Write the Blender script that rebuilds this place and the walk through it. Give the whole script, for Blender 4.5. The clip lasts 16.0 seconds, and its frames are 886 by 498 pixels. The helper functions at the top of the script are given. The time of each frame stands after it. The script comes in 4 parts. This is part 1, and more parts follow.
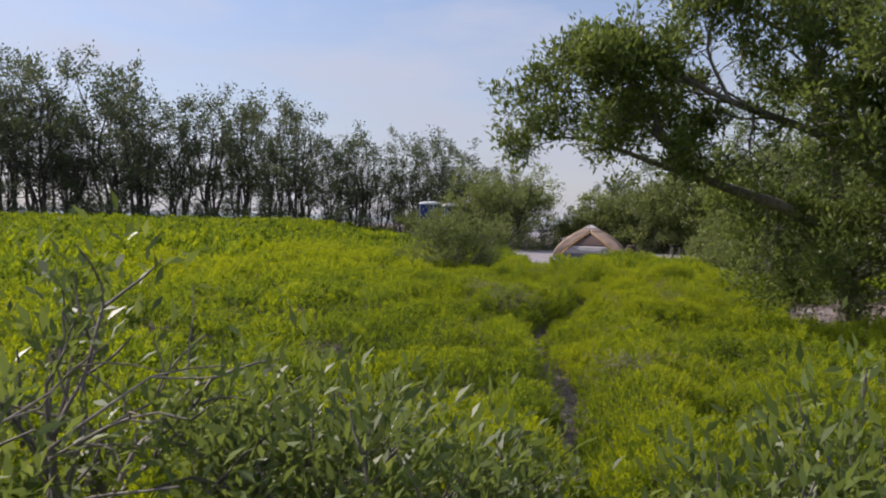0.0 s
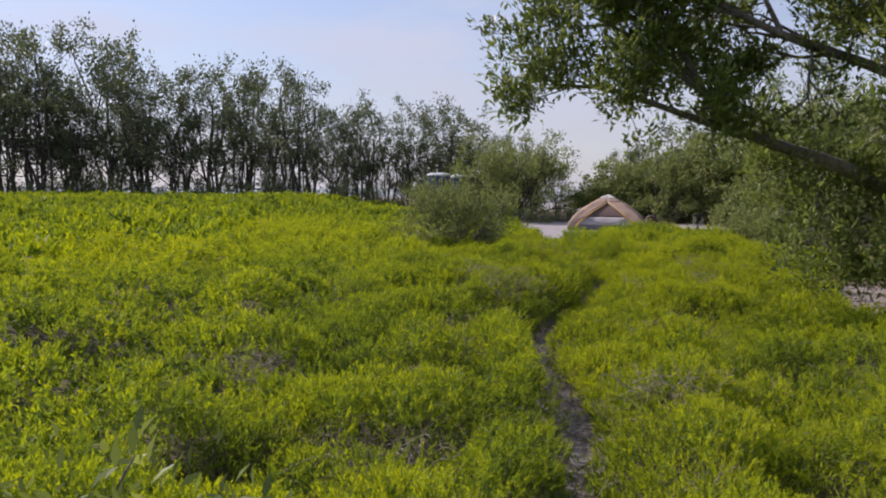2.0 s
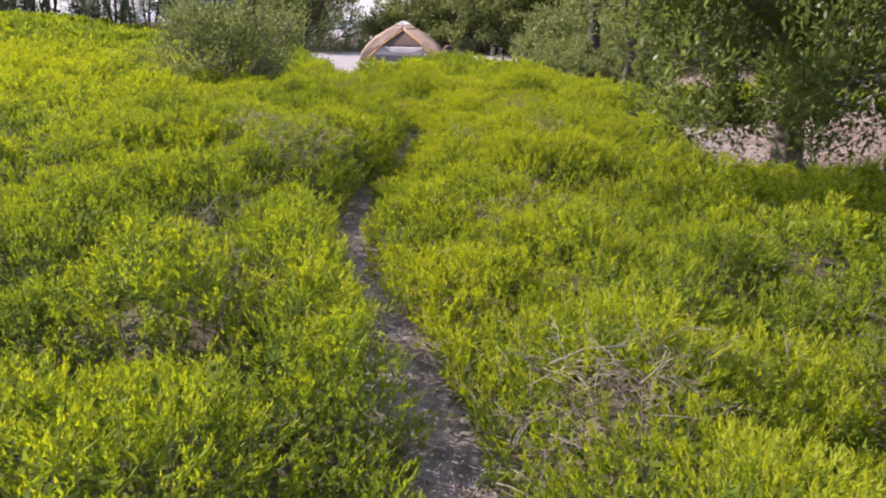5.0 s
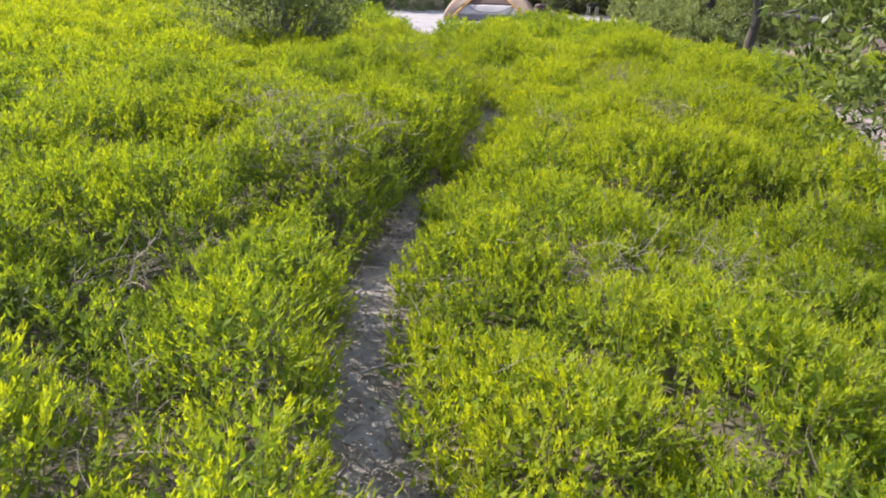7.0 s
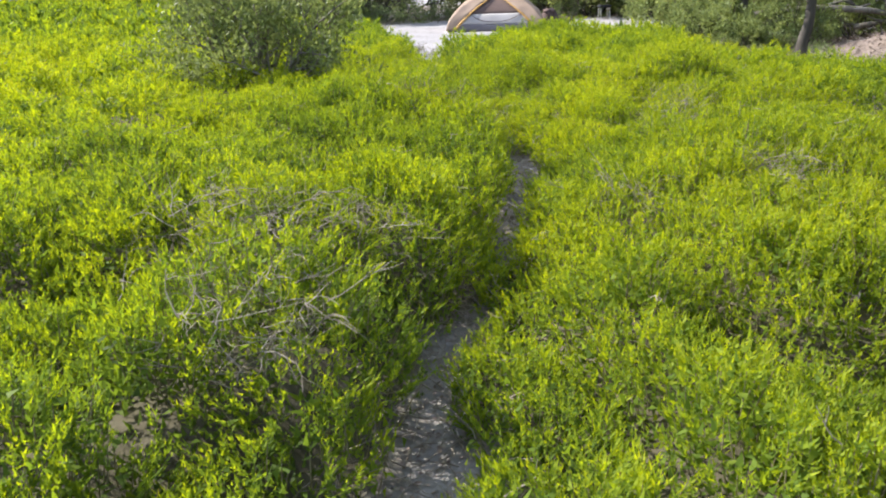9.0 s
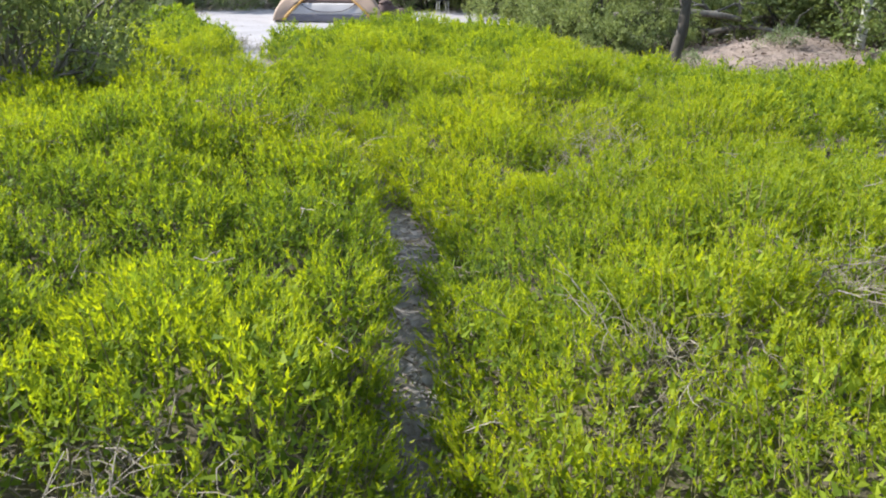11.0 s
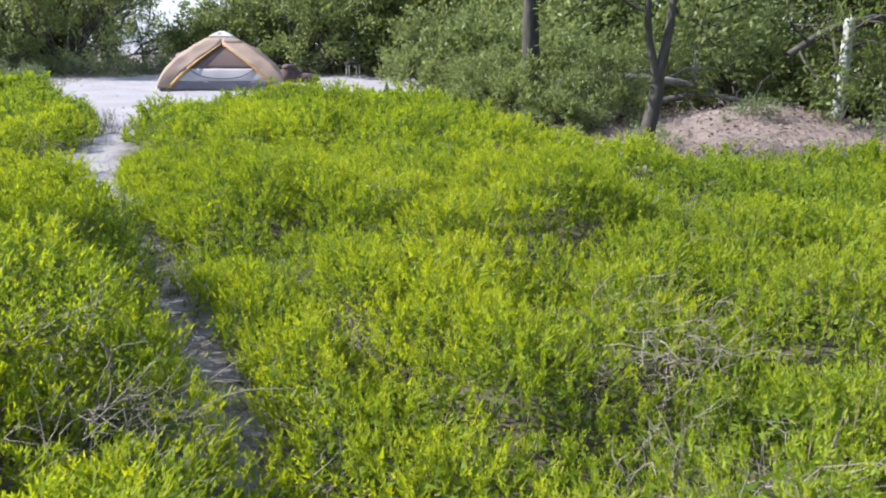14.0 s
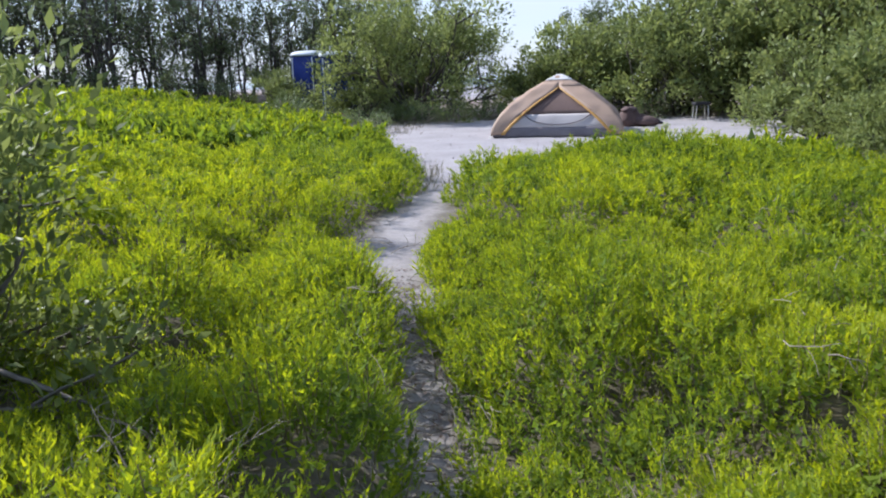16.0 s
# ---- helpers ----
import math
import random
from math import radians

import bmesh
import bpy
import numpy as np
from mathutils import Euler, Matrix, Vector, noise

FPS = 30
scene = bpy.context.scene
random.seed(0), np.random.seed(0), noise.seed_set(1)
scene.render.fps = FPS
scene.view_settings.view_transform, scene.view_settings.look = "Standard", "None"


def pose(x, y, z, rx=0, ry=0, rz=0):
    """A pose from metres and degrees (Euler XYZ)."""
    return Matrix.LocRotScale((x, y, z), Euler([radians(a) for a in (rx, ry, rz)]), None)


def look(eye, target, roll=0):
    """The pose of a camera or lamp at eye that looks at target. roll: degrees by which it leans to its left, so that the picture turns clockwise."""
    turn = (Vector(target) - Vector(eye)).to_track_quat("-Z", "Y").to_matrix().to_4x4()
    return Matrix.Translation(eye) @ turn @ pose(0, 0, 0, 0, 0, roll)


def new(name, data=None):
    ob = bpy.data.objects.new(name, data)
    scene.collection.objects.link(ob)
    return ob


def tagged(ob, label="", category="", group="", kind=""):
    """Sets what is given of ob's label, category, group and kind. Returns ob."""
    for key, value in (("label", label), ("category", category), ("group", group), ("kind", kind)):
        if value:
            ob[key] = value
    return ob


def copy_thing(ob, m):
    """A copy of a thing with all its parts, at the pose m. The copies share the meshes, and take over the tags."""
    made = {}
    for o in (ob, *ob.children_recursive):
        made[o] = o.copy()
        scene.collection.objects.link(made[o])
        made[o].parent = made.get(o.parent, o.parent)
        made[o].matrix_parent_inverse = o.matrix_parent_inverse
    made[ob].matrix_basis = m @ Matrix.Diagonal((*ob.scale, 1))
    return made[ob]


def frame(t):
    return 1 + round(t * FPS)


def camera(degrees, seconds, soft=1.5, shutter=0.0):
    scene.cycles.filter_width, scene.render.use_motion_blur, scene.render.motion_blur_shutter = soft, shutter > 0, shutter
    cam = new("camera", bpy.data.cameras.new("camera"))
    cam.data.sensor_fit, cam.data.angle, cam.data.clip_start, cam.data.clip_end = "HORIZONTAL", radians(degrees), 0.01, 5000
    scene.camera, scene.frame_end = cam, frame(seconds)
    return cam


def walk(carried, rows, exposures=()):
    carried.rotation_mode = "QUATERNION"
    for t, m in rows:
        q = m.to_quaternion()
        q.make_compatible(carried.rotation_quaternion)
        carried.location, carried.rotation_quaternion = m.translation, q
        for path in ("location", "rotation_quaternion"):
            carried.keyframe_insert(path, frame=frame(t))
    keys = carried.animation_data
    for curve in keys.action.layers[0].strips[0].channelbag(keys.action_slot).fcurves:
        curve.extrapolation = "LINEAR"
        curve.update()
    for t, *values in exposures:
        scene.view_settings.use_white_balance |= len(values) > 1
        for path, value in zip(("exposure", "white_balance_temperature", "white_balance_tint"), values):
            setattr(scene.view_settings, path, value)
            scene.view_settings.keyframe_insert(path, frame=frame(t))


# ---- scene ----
cam = camera(59.2, 16.0, soft=2.0, shutter=0.1)

PATH = [
    (0, (0.605, -13.999, 1.697), (0.2, -12.042, 1.613), 1.2),
    (0.5, (0.567, -13.507, 1.791), (0.329, -11.521, 1.79), 0.5),
    (1, (0.563, -13.075, 1.763), (0.335, -11.088, 1.762), -0.0),
    (1.5, (0.577, -12.536, 1.743), (0.216, -10.571, 1.65), 0.2),
    (2, (0.567, -11.966, 1.673), (0.122, -10.022, 1.518), 0.2),
    (2.5, (0.565, -11.511, 1.707), (0.048, -9.603, 1.407), 0.5),
    (3, (0.438, -11.13, 1.653), (-0.043, -9.217, 1.32), 1.0),
    (3.5, (0.238, -10.726, 1.683), (-0.157, -8.805, 1.292), 0.7),
    (4, (0.114, -10.311, 1.625), (0.0, -8.354, 1.227), 0.6),
    (4.2, (0.114, -10.129, 1.611), (0.166, -8.178, 1.174), 0.0),
    (6.3, (0.252, -7.969, 1.451), (0.359, -6.086, 0.786), 2.0),
    (6.5, (0.263, -7.82, 1.456), (0.281, -5.94, 0.773), 1.8),
    (7, (0.28, -7.294, 1.448), (0.166, -5.411, 0.785), 1.6),
    (7.5, (0.237, -6.892, 1.493), (0.065, -5.008, 0.845), 1.4),
    (8, (0.205, -6.359, 1.527), (-0.058, -4.484, 0.884), -1.2),
    (8.5, (0.137, -5.846, 1.464), (-0.099, -3.979, 0.788), -2.6),
    (8.6, (0.091, -5.675, 1.468), (-0.111, -3.803, 0.792), -2.1),
    (9, (0.043, -5.349, 1.519), (-0.103, -3.462, 0.871), -1.9),
    (9.5, (-0.045, -4.795, 1.524), (-0.161, -2.885, 0.942), -2.7),
    (10, (-0.104, -4.279, 1.46), (-0.008, -2.392, 0.806), -1.0),
    (10.2, (-0.135, -4.038, 1.458), (0.001, -2.155, 0.798), -0.5),
    (12.3, (-0.175, -2.036, 1.424), (0.293, -0.219, 0.731), 2.4),
    (12.5, (-0.154, -1.863, 1.398), (0.319, -0.028, 0.759), 2.2),
    (13, (-0.015, -1.383, 1.448), (0.447, 0.5, 0.96), 1.2),
    (13.5, (0.075, -0.939, 1.372), (0.577, 0.93, 0.867), 1.6),
    (14, (0.176, -0.414, 1.44), (0.676, 1.448, 0.908), 0.8),
    (14.5, (0.276, 0.114, 1.399), (0.679, 1.989, 0.834), -0.8),
    (15, (0.26, 0.592, 1.414), (0.348, 2.522, 0.894), -1.5),
    (15.5, (0.246, 1.088, 1.472), (0.103, 3.031, 1.017), -1.2),
    (16, (0.208, 1.606, 1.458), (-0.107, 3.533, 1.026), -1.7),
]
walk(cam, [(t, look(eye, target, roll)) for t, eye, target, roll in PATH],
     exposures=[(0, -0.10, 6500, 22), (1.5, -0.10, 6500, 23), (2.5, 0.25, 6600, 28), (4.0, 0.62, 6750, 31), (6.3, 1.02, 6500, 20), (8.0, 1.10, 6400, 14), (10.2, 1.12, 6250, 9), (12.5, 1.12, 5950, 12), (13.5, 0.98, 5850, 14), (14.5, 0.98, 5950, 14), (15.5, 0.78, 5850, 15), (16.0, 0.62, 5800, 15)])

# ---- world, sun and exposure ----
SUN_TO = Vector((-0.84, 0.27, 0.70)).normalized()
world = bpy.data.worlds.new("sky")
scene.world = world
world.use_nodes = True
wn = world.node_tree.nodes
wl = world.node_tree.links
wn.clear()
w_out = wn.new("ShaderNodeOutputWorld")
w_bg = wn.new("ShaderNodeBackground")
w_bg.inputs["Strength"].default_value = 0.14
w_sky = wn.new("ShaderNodeTexSky")
w_sky.sky_type = "NISHITA"
w_sky.sun_disc = False
w_sky.sun_elevation = math.asin(SUN_TO.z)
w_sky.sun_rotation = math.atan2(SUN_TO.x, SUN_TO.y)
w_sky.air_density, w_sky.dust_density, w_sky.ozone_density = 1.0, 0.35, 2.0
w_tc = wn.new("ShaderNodeTexCoord")
w_map = wn.new("ShaderNodeMapping")
w_map.inputs["Scale"].default_value = (1.6, 1.6, 5.5)
w_noise = wn.new("ShaderNodeTexNoise")
w_noise.inputs["Scale"].default_value = 2.3
w_noise.inputs["Detail"].default_value = 7.0
w_noise.inputs["Roughness"].default_value = 0.55
w_ramp = wn.new("ShaderNodeValToRGB")
w_ramp.color_ramp.elements[0].position, w_ramp.color_ramp.elements[0].color = 0.42, (0.12, 0.12, 0.12, 1)
w_ramp.color_ramp.elements[1].position, w_ramp.color_ramp.elements[1].color = 0.75, (0.8, 0.8, 0.8, 1)
w_mix = wn.new("ShaderNodeMix")
w_mix.data_type = "RGBA"
w_mix.inputs["B"].default_value = (4.9, 5.25, 5.75, 1)
wl.new(w_tc.outputs["Generated"], w_map.inputs["Vector"])
wl.new(w_map.outputs["Vector"], w_noise.inputs["Vector"])
wl.new(w_noise.outputs["Fac"], w_ramp.inputs["Fac"])
wl.new(w_ramp.outputs["Color"], w_mix.inputs["Factor"])
wl.new(w_sky.outputs["Color"], w_mix.inputs["A"])
w_sep = wn.new("ShaderNodeSeparateXYZ")
w_low = wn.new("ShaderNodeMapRange")
w_low.inputs["From Min"].default_value, w_low.inputs["From Max"].default_value = -0.02, 0.30
w_low.inputs["To Min"].default_value, w_low.inputs["To Max"].default_value = 0.85, 0.0
w_haze = wn.new("ShaderNodeMix")
w_haze.data_type = "RGBA"
w_haze.inputs["B"].default_value = (3.3, 3.6, 4.0, 1)
wl.new(w_tc.outputs["Generated"], w_sep.inputs[0])
wl.new(w_sep.outputs["Z"], w_low.inputs["Value"])
wl.new(w_low.outputs[0], w_haze.inputs["Factor"])
wl.new(w_mix.outputs["Result"], w_haze.inputs["A"])
wl.new(w_haze.outputs["Result"], w_bg.inputs["Color"])
wl.new(w_bg.outputs["Background"], w_out.inputs["Surface"])

sun = new("sun", bpy.data.lights.new("sun", "SUN"))
sun.data.energy, sun.data.angle, sun.data.color = 4.9, radians(0.6), (1.0, 0.95, 0.86)
sun.matrix_world = look(SUN_TO * 50, (0, 0, 0))


# ---- materials ----
def nodes_of(name):
    m = bpy.data.materials.new(name)
    m.use_nodes = True
    m.node_tree.nodes.clear()
    return m, m.node_tree.nodes, m.node_tree.links


def ramp(nt, stops):
    r = nt.new("ShaderNodeValToRGB")
    e = r.color_ramp.elements
    e[0].position, e[0].color = stops[0][0], (*stops[0][1], 1)
    e[1].position, e[1].color = stops[-1][0], (*stops[-1][1], 1)
    for p, c in stops[1:-1]:
        n = e.new(p)
        n.color = (*c, 1)
    return r


def noise_node(nt, links, scale, detail=4.0, rough=0.6, coords="Object"):
    t = nt.new("ShaderNodeTexCoord")
    n = nt.new("ShaderNodeTexNoise")
    n.inputs["Scale"].default_value, n.inputs["Detail"].default_value, n.inputs["Roughness"].default_value = scale, detail, rough
    links.new(t.outputs[coords], n.inputs["Vector"])
    return n


def leaf_material(name, stops, translucent=0.35, rough=0.45, patch=0.7, tone=0.55, gloss=0.35):
    """Leaves: colour from the tone attribute (saltwort's holds painted shade), the single leaf and patches a metre or
    two wide; light passes through.
    """
    m, nt, links = nodes_of(name)
    out, mix = nt.new("ShaderNodeOutputMaterial"), nt.new("ShaderNodeMixShader")
    bsdf, trans = nt.new("ShaderNodeBsdfPrincipled"), nt.new("ShaderNodeBsdfTranslucent")
    geo, at = nt.new("ShaderNodeNewGeometry"), nt.new("ShaderNodeAttribute")
    at.attribute_name = "tone"
    big = noise_node(nt, links, patch, 3.0)
    a = nt.new("ShaderNodeMath"); a.operation = "MULTIPLY_ADD"
    a.inputs[1].default_value = tone
    links.new(at.outputs["Fac"], a.inputs[0])
    b = nt.new("ShaderNodeMath"); b.operation = "MULTIPLY_ADD"
    b.inputs[1].default_value = 0.32
    links.new(geo.outputs["Random Per Island"], b.inputs[0])
    c = nt.new("ShaderNodeMath"); c.operation = "MULTIPLY_ADD"
    c.inputs[1].default_value, c.inputs[2].default_value = 0.55, -0.22
    links.new(big.outputs["Fac"], c.inputs[0])
    links.new(c.outputs[0], b.inputs[2])
    links.new(b.outputs[0], a.inputs[2])
    r = ramp(nt, stops)
    links.new(a.outputs[0], r.inputs["Fac"])
    links.new(r.outputs["Color"], bsdf.inputs["Base Color"])
    hue = nt.new("ShaderNodeHueSaturation")
    hue.inputs["Hue"].default_value, hue.inputs["Saturation"].default_value, hue.inputs["Value"].default_value = 0.485, 1.1, 1.35
    links.new(r.outputs["Color"], hue.inputs["Color"])
    links.new(hue.outputs["Color"], trans.inputs["Color"])
    bsdf.inputs["Roughness"].default_value = rough
    bsdf.inputs["Specular IOR Level"].default_value = gloss
    mix.inputs["Fac"].default_value = translucent
    links.new(bsdf.outputs[0], mix.inputs[1])
    links.new(trans.outputs[0], mix.inputs[2])
    links.new(mix.outputs[0], out.inputs["Surface"])
    return m


def rough_material(name, stops, scale=6.0, fine=60.0, rough=0.85, bump=0.3, stretch=(1, 1, 1), dist=0.01, metallic=0.0, gloss=0.3):
    """A dull surface: broad stains and fine grain in the colour, relief from the grain."""
    m, nt, links = nodes_of(name)
    out, bsdf = nt.new("ShaderNodeOutputMaterial"), nt.new("ShaderNodeBsdfPrincipled")
    t, mp = nt.new("ShaderNodeTexCoord"), nt.new("ShaderNodeMapping")
    mp.inputs["Scale"].default_value = stretch
    links.new(t.outputs["Object"], mp.inputs["Vector"])
    n1, n2 = nt.new("ShaderNodeTexNoise"), nt.new("ShaderNodeTexNoise")
    for n, s in ((n1, scale), (n2, fine)):
        n.inputs["Scale"].default_value, n.inputs["Detail"].default_value = s, 6.0
        links.new(mp.outputs["Vector"], n.inputs["Vector"])
    mx = nt.new("ShaderNodeMath"); mx.operation = "MULTIPLY_ADD"
    mx.inputs[1].default_value = 0.45
    links.new(n2.outputs["Fac"], mx.inputs[0])
    s2 = nt.new("ShaderNodeMath"); s2.operation = "MULTIPLY"
    s2.inputs[1].default_value = 0.55
    links.new(n1.outputs["Fac"], s2.inputs[0])
    links.new(s2.outputs[0], mx.inputs[2])
    r = ramp(nt, stops)
    links.new(mx.outputs[0], r.inputs["Fac"])
    links.new(r.outputs["Color"], bsdf.inputs["Base Color"])
    bp = nt.new("ShaderNodeBump")
    bp.inputs["Strength"].default_value, bp.inputs["Distance"].default_value = bump, dist
    links.new(mx.outputs[0], bp.inputs["Height"])
    links.new(bp.outputs[0], bsdf.inputs["Normal"])
    bsdf.inputs["Roughness"].default_value, bsdf.inputs["Metallic"].default_value = rough, metallic
    bsdf.inputs["Specular IOR Level"].default_value = gloss
    links.new(bsdf.outputs[0], out.inputs["Surface"])
    return m


M_SPRIG = leaf_material("saltwort_leaf", [(0.0, (0.058, 0.092, 0.024)), (0.3, (0.145, 0.22, 0.032)), (0.55, (0.29, 0.36, 0.035)), (0.8, (0.405, 0.44, 0.042)), (1.0, (0.49, 0.43, 0.07))], 0.55, 0.55, 0.35, gloss=0.12)
M_BIGLEAF = leaf_material("buttonwood_leaf", [(0.0, (0.06, 0.082, 0.028)), (0.45, (0.15, 0.205, 0.052)), (0.8, (0.275, 0.325, 0.09)), (1.0, (0.39, 0.35, 0.13))], 0.42, 0.42, 0.5, 0.45, 0.32)
M_WOODLEAF = leaf_material("woodland_leaf", [(0.0, (0.045, 0.06, 0.032)), (0.5, (0.125, 0.16, 0.07)), (0.85, (0.20, 0.225, 0.10)), (1.0, (0.27, 0.19, 0.11))], 0.30, 0.45, 0.3, 0.4)
M_BUSHLEAF = leaf_material("bush_leaf", [(0.0, (0.065, 0.085, 0.032)), (0.45, (0.185, 0.23, 0.075)), (0.8, (0.32, 0.365, 0.135)), (1.0, (0.42, 0.40, 0.18))], 0.40, 0.45, 0.5, 0.5, 0.25)
M_GREYLEAF = leaf_material("grey_shrub_leaf", [(0.0, (0.07, 0.10, 0.045)), (0.5, (0.18, 0.235, 0.09)), (1.0, (0.32, 0.34, 0.18))], 0.25, 0.5, 0.8, 0.4)
M_DRYLEAF = rough_material("dry_leaf", [(0.3, (0.10, 0.072, 0.055)), (0.5, (0.21, 0.16, 0.135)), (0.7, (0.37, 0.30, 0.265))], 3.0, 40.0, 0.8, 0.2)
M_TWIG = rough_material("dead_twig", [(0.3, (0.12, 0.095, 0.07)), (0.5, (0.26, 0.22, 0.175)), (0.7, (0.44, 0.385, 0.325))], 5.0, 90.0, 0.9, 0.3)
M_STRAW = rough_material("dry_grass", [(0.3, (0.16, 0.14, 0.08)), (0.5, (0.27, 0.24, 0.16)), (0.7, (0.40, 0.36, 0.27))], 1.5, 20.0, 0.9, 0.1)
M_STEM = rough_material("green_stem", [(0.3, (0.12, 0.10, 0.055)), (0.5, (0.22, 0.19, 0.10)), (0.7, (0.34, 0.29, 0.18))], 5.0, 60.0, 0.8, 0.1)
M_BARK = rough_material("grey_bark", [(0.3, (0.07, 0.06, 0.05)), (0.5, (0.17, 0.15, 0.125)), (0.72, (0.32, 0.29, 0.25))], 3.0, 22.0, 0.92, 0.8, (1, 1, 0.25), 0.03)
M_DARKBARK = rough_material("dark_bark", [(0.3, (0.03, 0.026, 0.022)), (0.5, (0.075, 0.065, 0.055)), (0.72, (0.16, 0.14, 0.12))], 3.0, 20.0, 0.92, 0.8, (1, 1, 0.25), 0.03)
M_PALEWOOD = rough_material("bleached_wood", [(0.3, (0.26, 0.25, 0.21)), (0.5, (0.42, 0.41, 0.36)), (0.7, (0.58, 0.57, 0.52))], 2.0, 30.0, 0.85, 0.5, (1, 1, 0.2), 0.02)
M_FLY = rough_material("tan_nylon", [(0.3, (0.27, 0.19, 0.135)), (0.5, (0.33, 0.235, 0.17)), (0.7, (0.40, 0.29, 0.22))], 1.5, 220.0, 0.6, 0.06, dist=0.004)
M_FLYEDGE = rough_material("ochre_nylon", [(0.3, (0.40, 0.21, 0.05)), (0.5, (0.48, 0.27, 0.075)), (0.7, (0.56, 0.34, 0.12))], 2.0, 220.0, 0.6, 0.06, dist=0.004)
M_CAP = rough_material("pale_nylon", [(0.3, (0.44, 0.43, 0.41)), (0.6, (0.58, 0.57, 0.55))], 2.0, 150.0, 0.6, 0.06, dist=0.004)
M_CREAM = rough_material("cream_nylon", [(0.3, (0.36, 0.325, 0.31)), (0.6, (0.48, 0.44, 0.42))], 2.0, 200.0, 0.7, 0.05, dist=0.004)
M_TUB = rough_material("grey_groundsheet", [(0.3, (0.10, 0.09, 0.10)), (0.6, (0.19, 0.17, 0.18))], 2.5, 120.0, 0.5, 0.08, dist=0.004)
M_MESHWIN = rough_material("dark_mesh", [(0.3, (0.085, 0.055, 0.045)), (0.6, (0.16, 0.11, 0.095))], 1.5, 300.0, 0.9, 0.05, dist=0.002)
M_RED = rough_material("red_webbing", [(0.3, (0.22, 0.05, 0.03)), (0.6, (0.34, 0.09, 0.06))], 4.0, 90.0, 0.8, 0.1)
M_POLE = rough_material("alloy_pole", [(0.3, (0.5, 0.5, 0.5)), (0.6, (0.66, 0.66, 0.66))], 3.0, 60.0, 0.4, 0.02, metallic=0.7)
M_BLUE = rough_material("blue_plastic", [(0.3, (0.012, 0.022, 0.14)), (0.6, (0.022, 0.045, 0.26))], 1.2, 30.0, 0.5, 0.1)
M_WHITE = rough_material("white_plastic", [(0.3, (0.48, 0.51, 0.55)), (0.6, (0.64, 0.67, 0.71))], 1.5, 30.0, 0.5, 0.05)
M_BROWNBAG = rough_material("brown_cloth", [(0.3, (0.05, 0.035, 0.032)), (0.6, (0.14, 0.095, 0.085))], 3.0, 70.0, 0.85, 0.25)
M_BLACK = rough_material("black_cloth", [(0.3, (0.015, 0.015, 0.016)), (0.6, (0.04, 0.04, 0.042))], 3.0, 70.0, 0.7, 0.1)
M_RUST = rough_material("rust_brown_wood", [(0.3, (0.13, 0.07, 0.045)), (0.6, (0.25, 0.14, 0.09))], 3.0, 50.0, 0.8, 0.2)


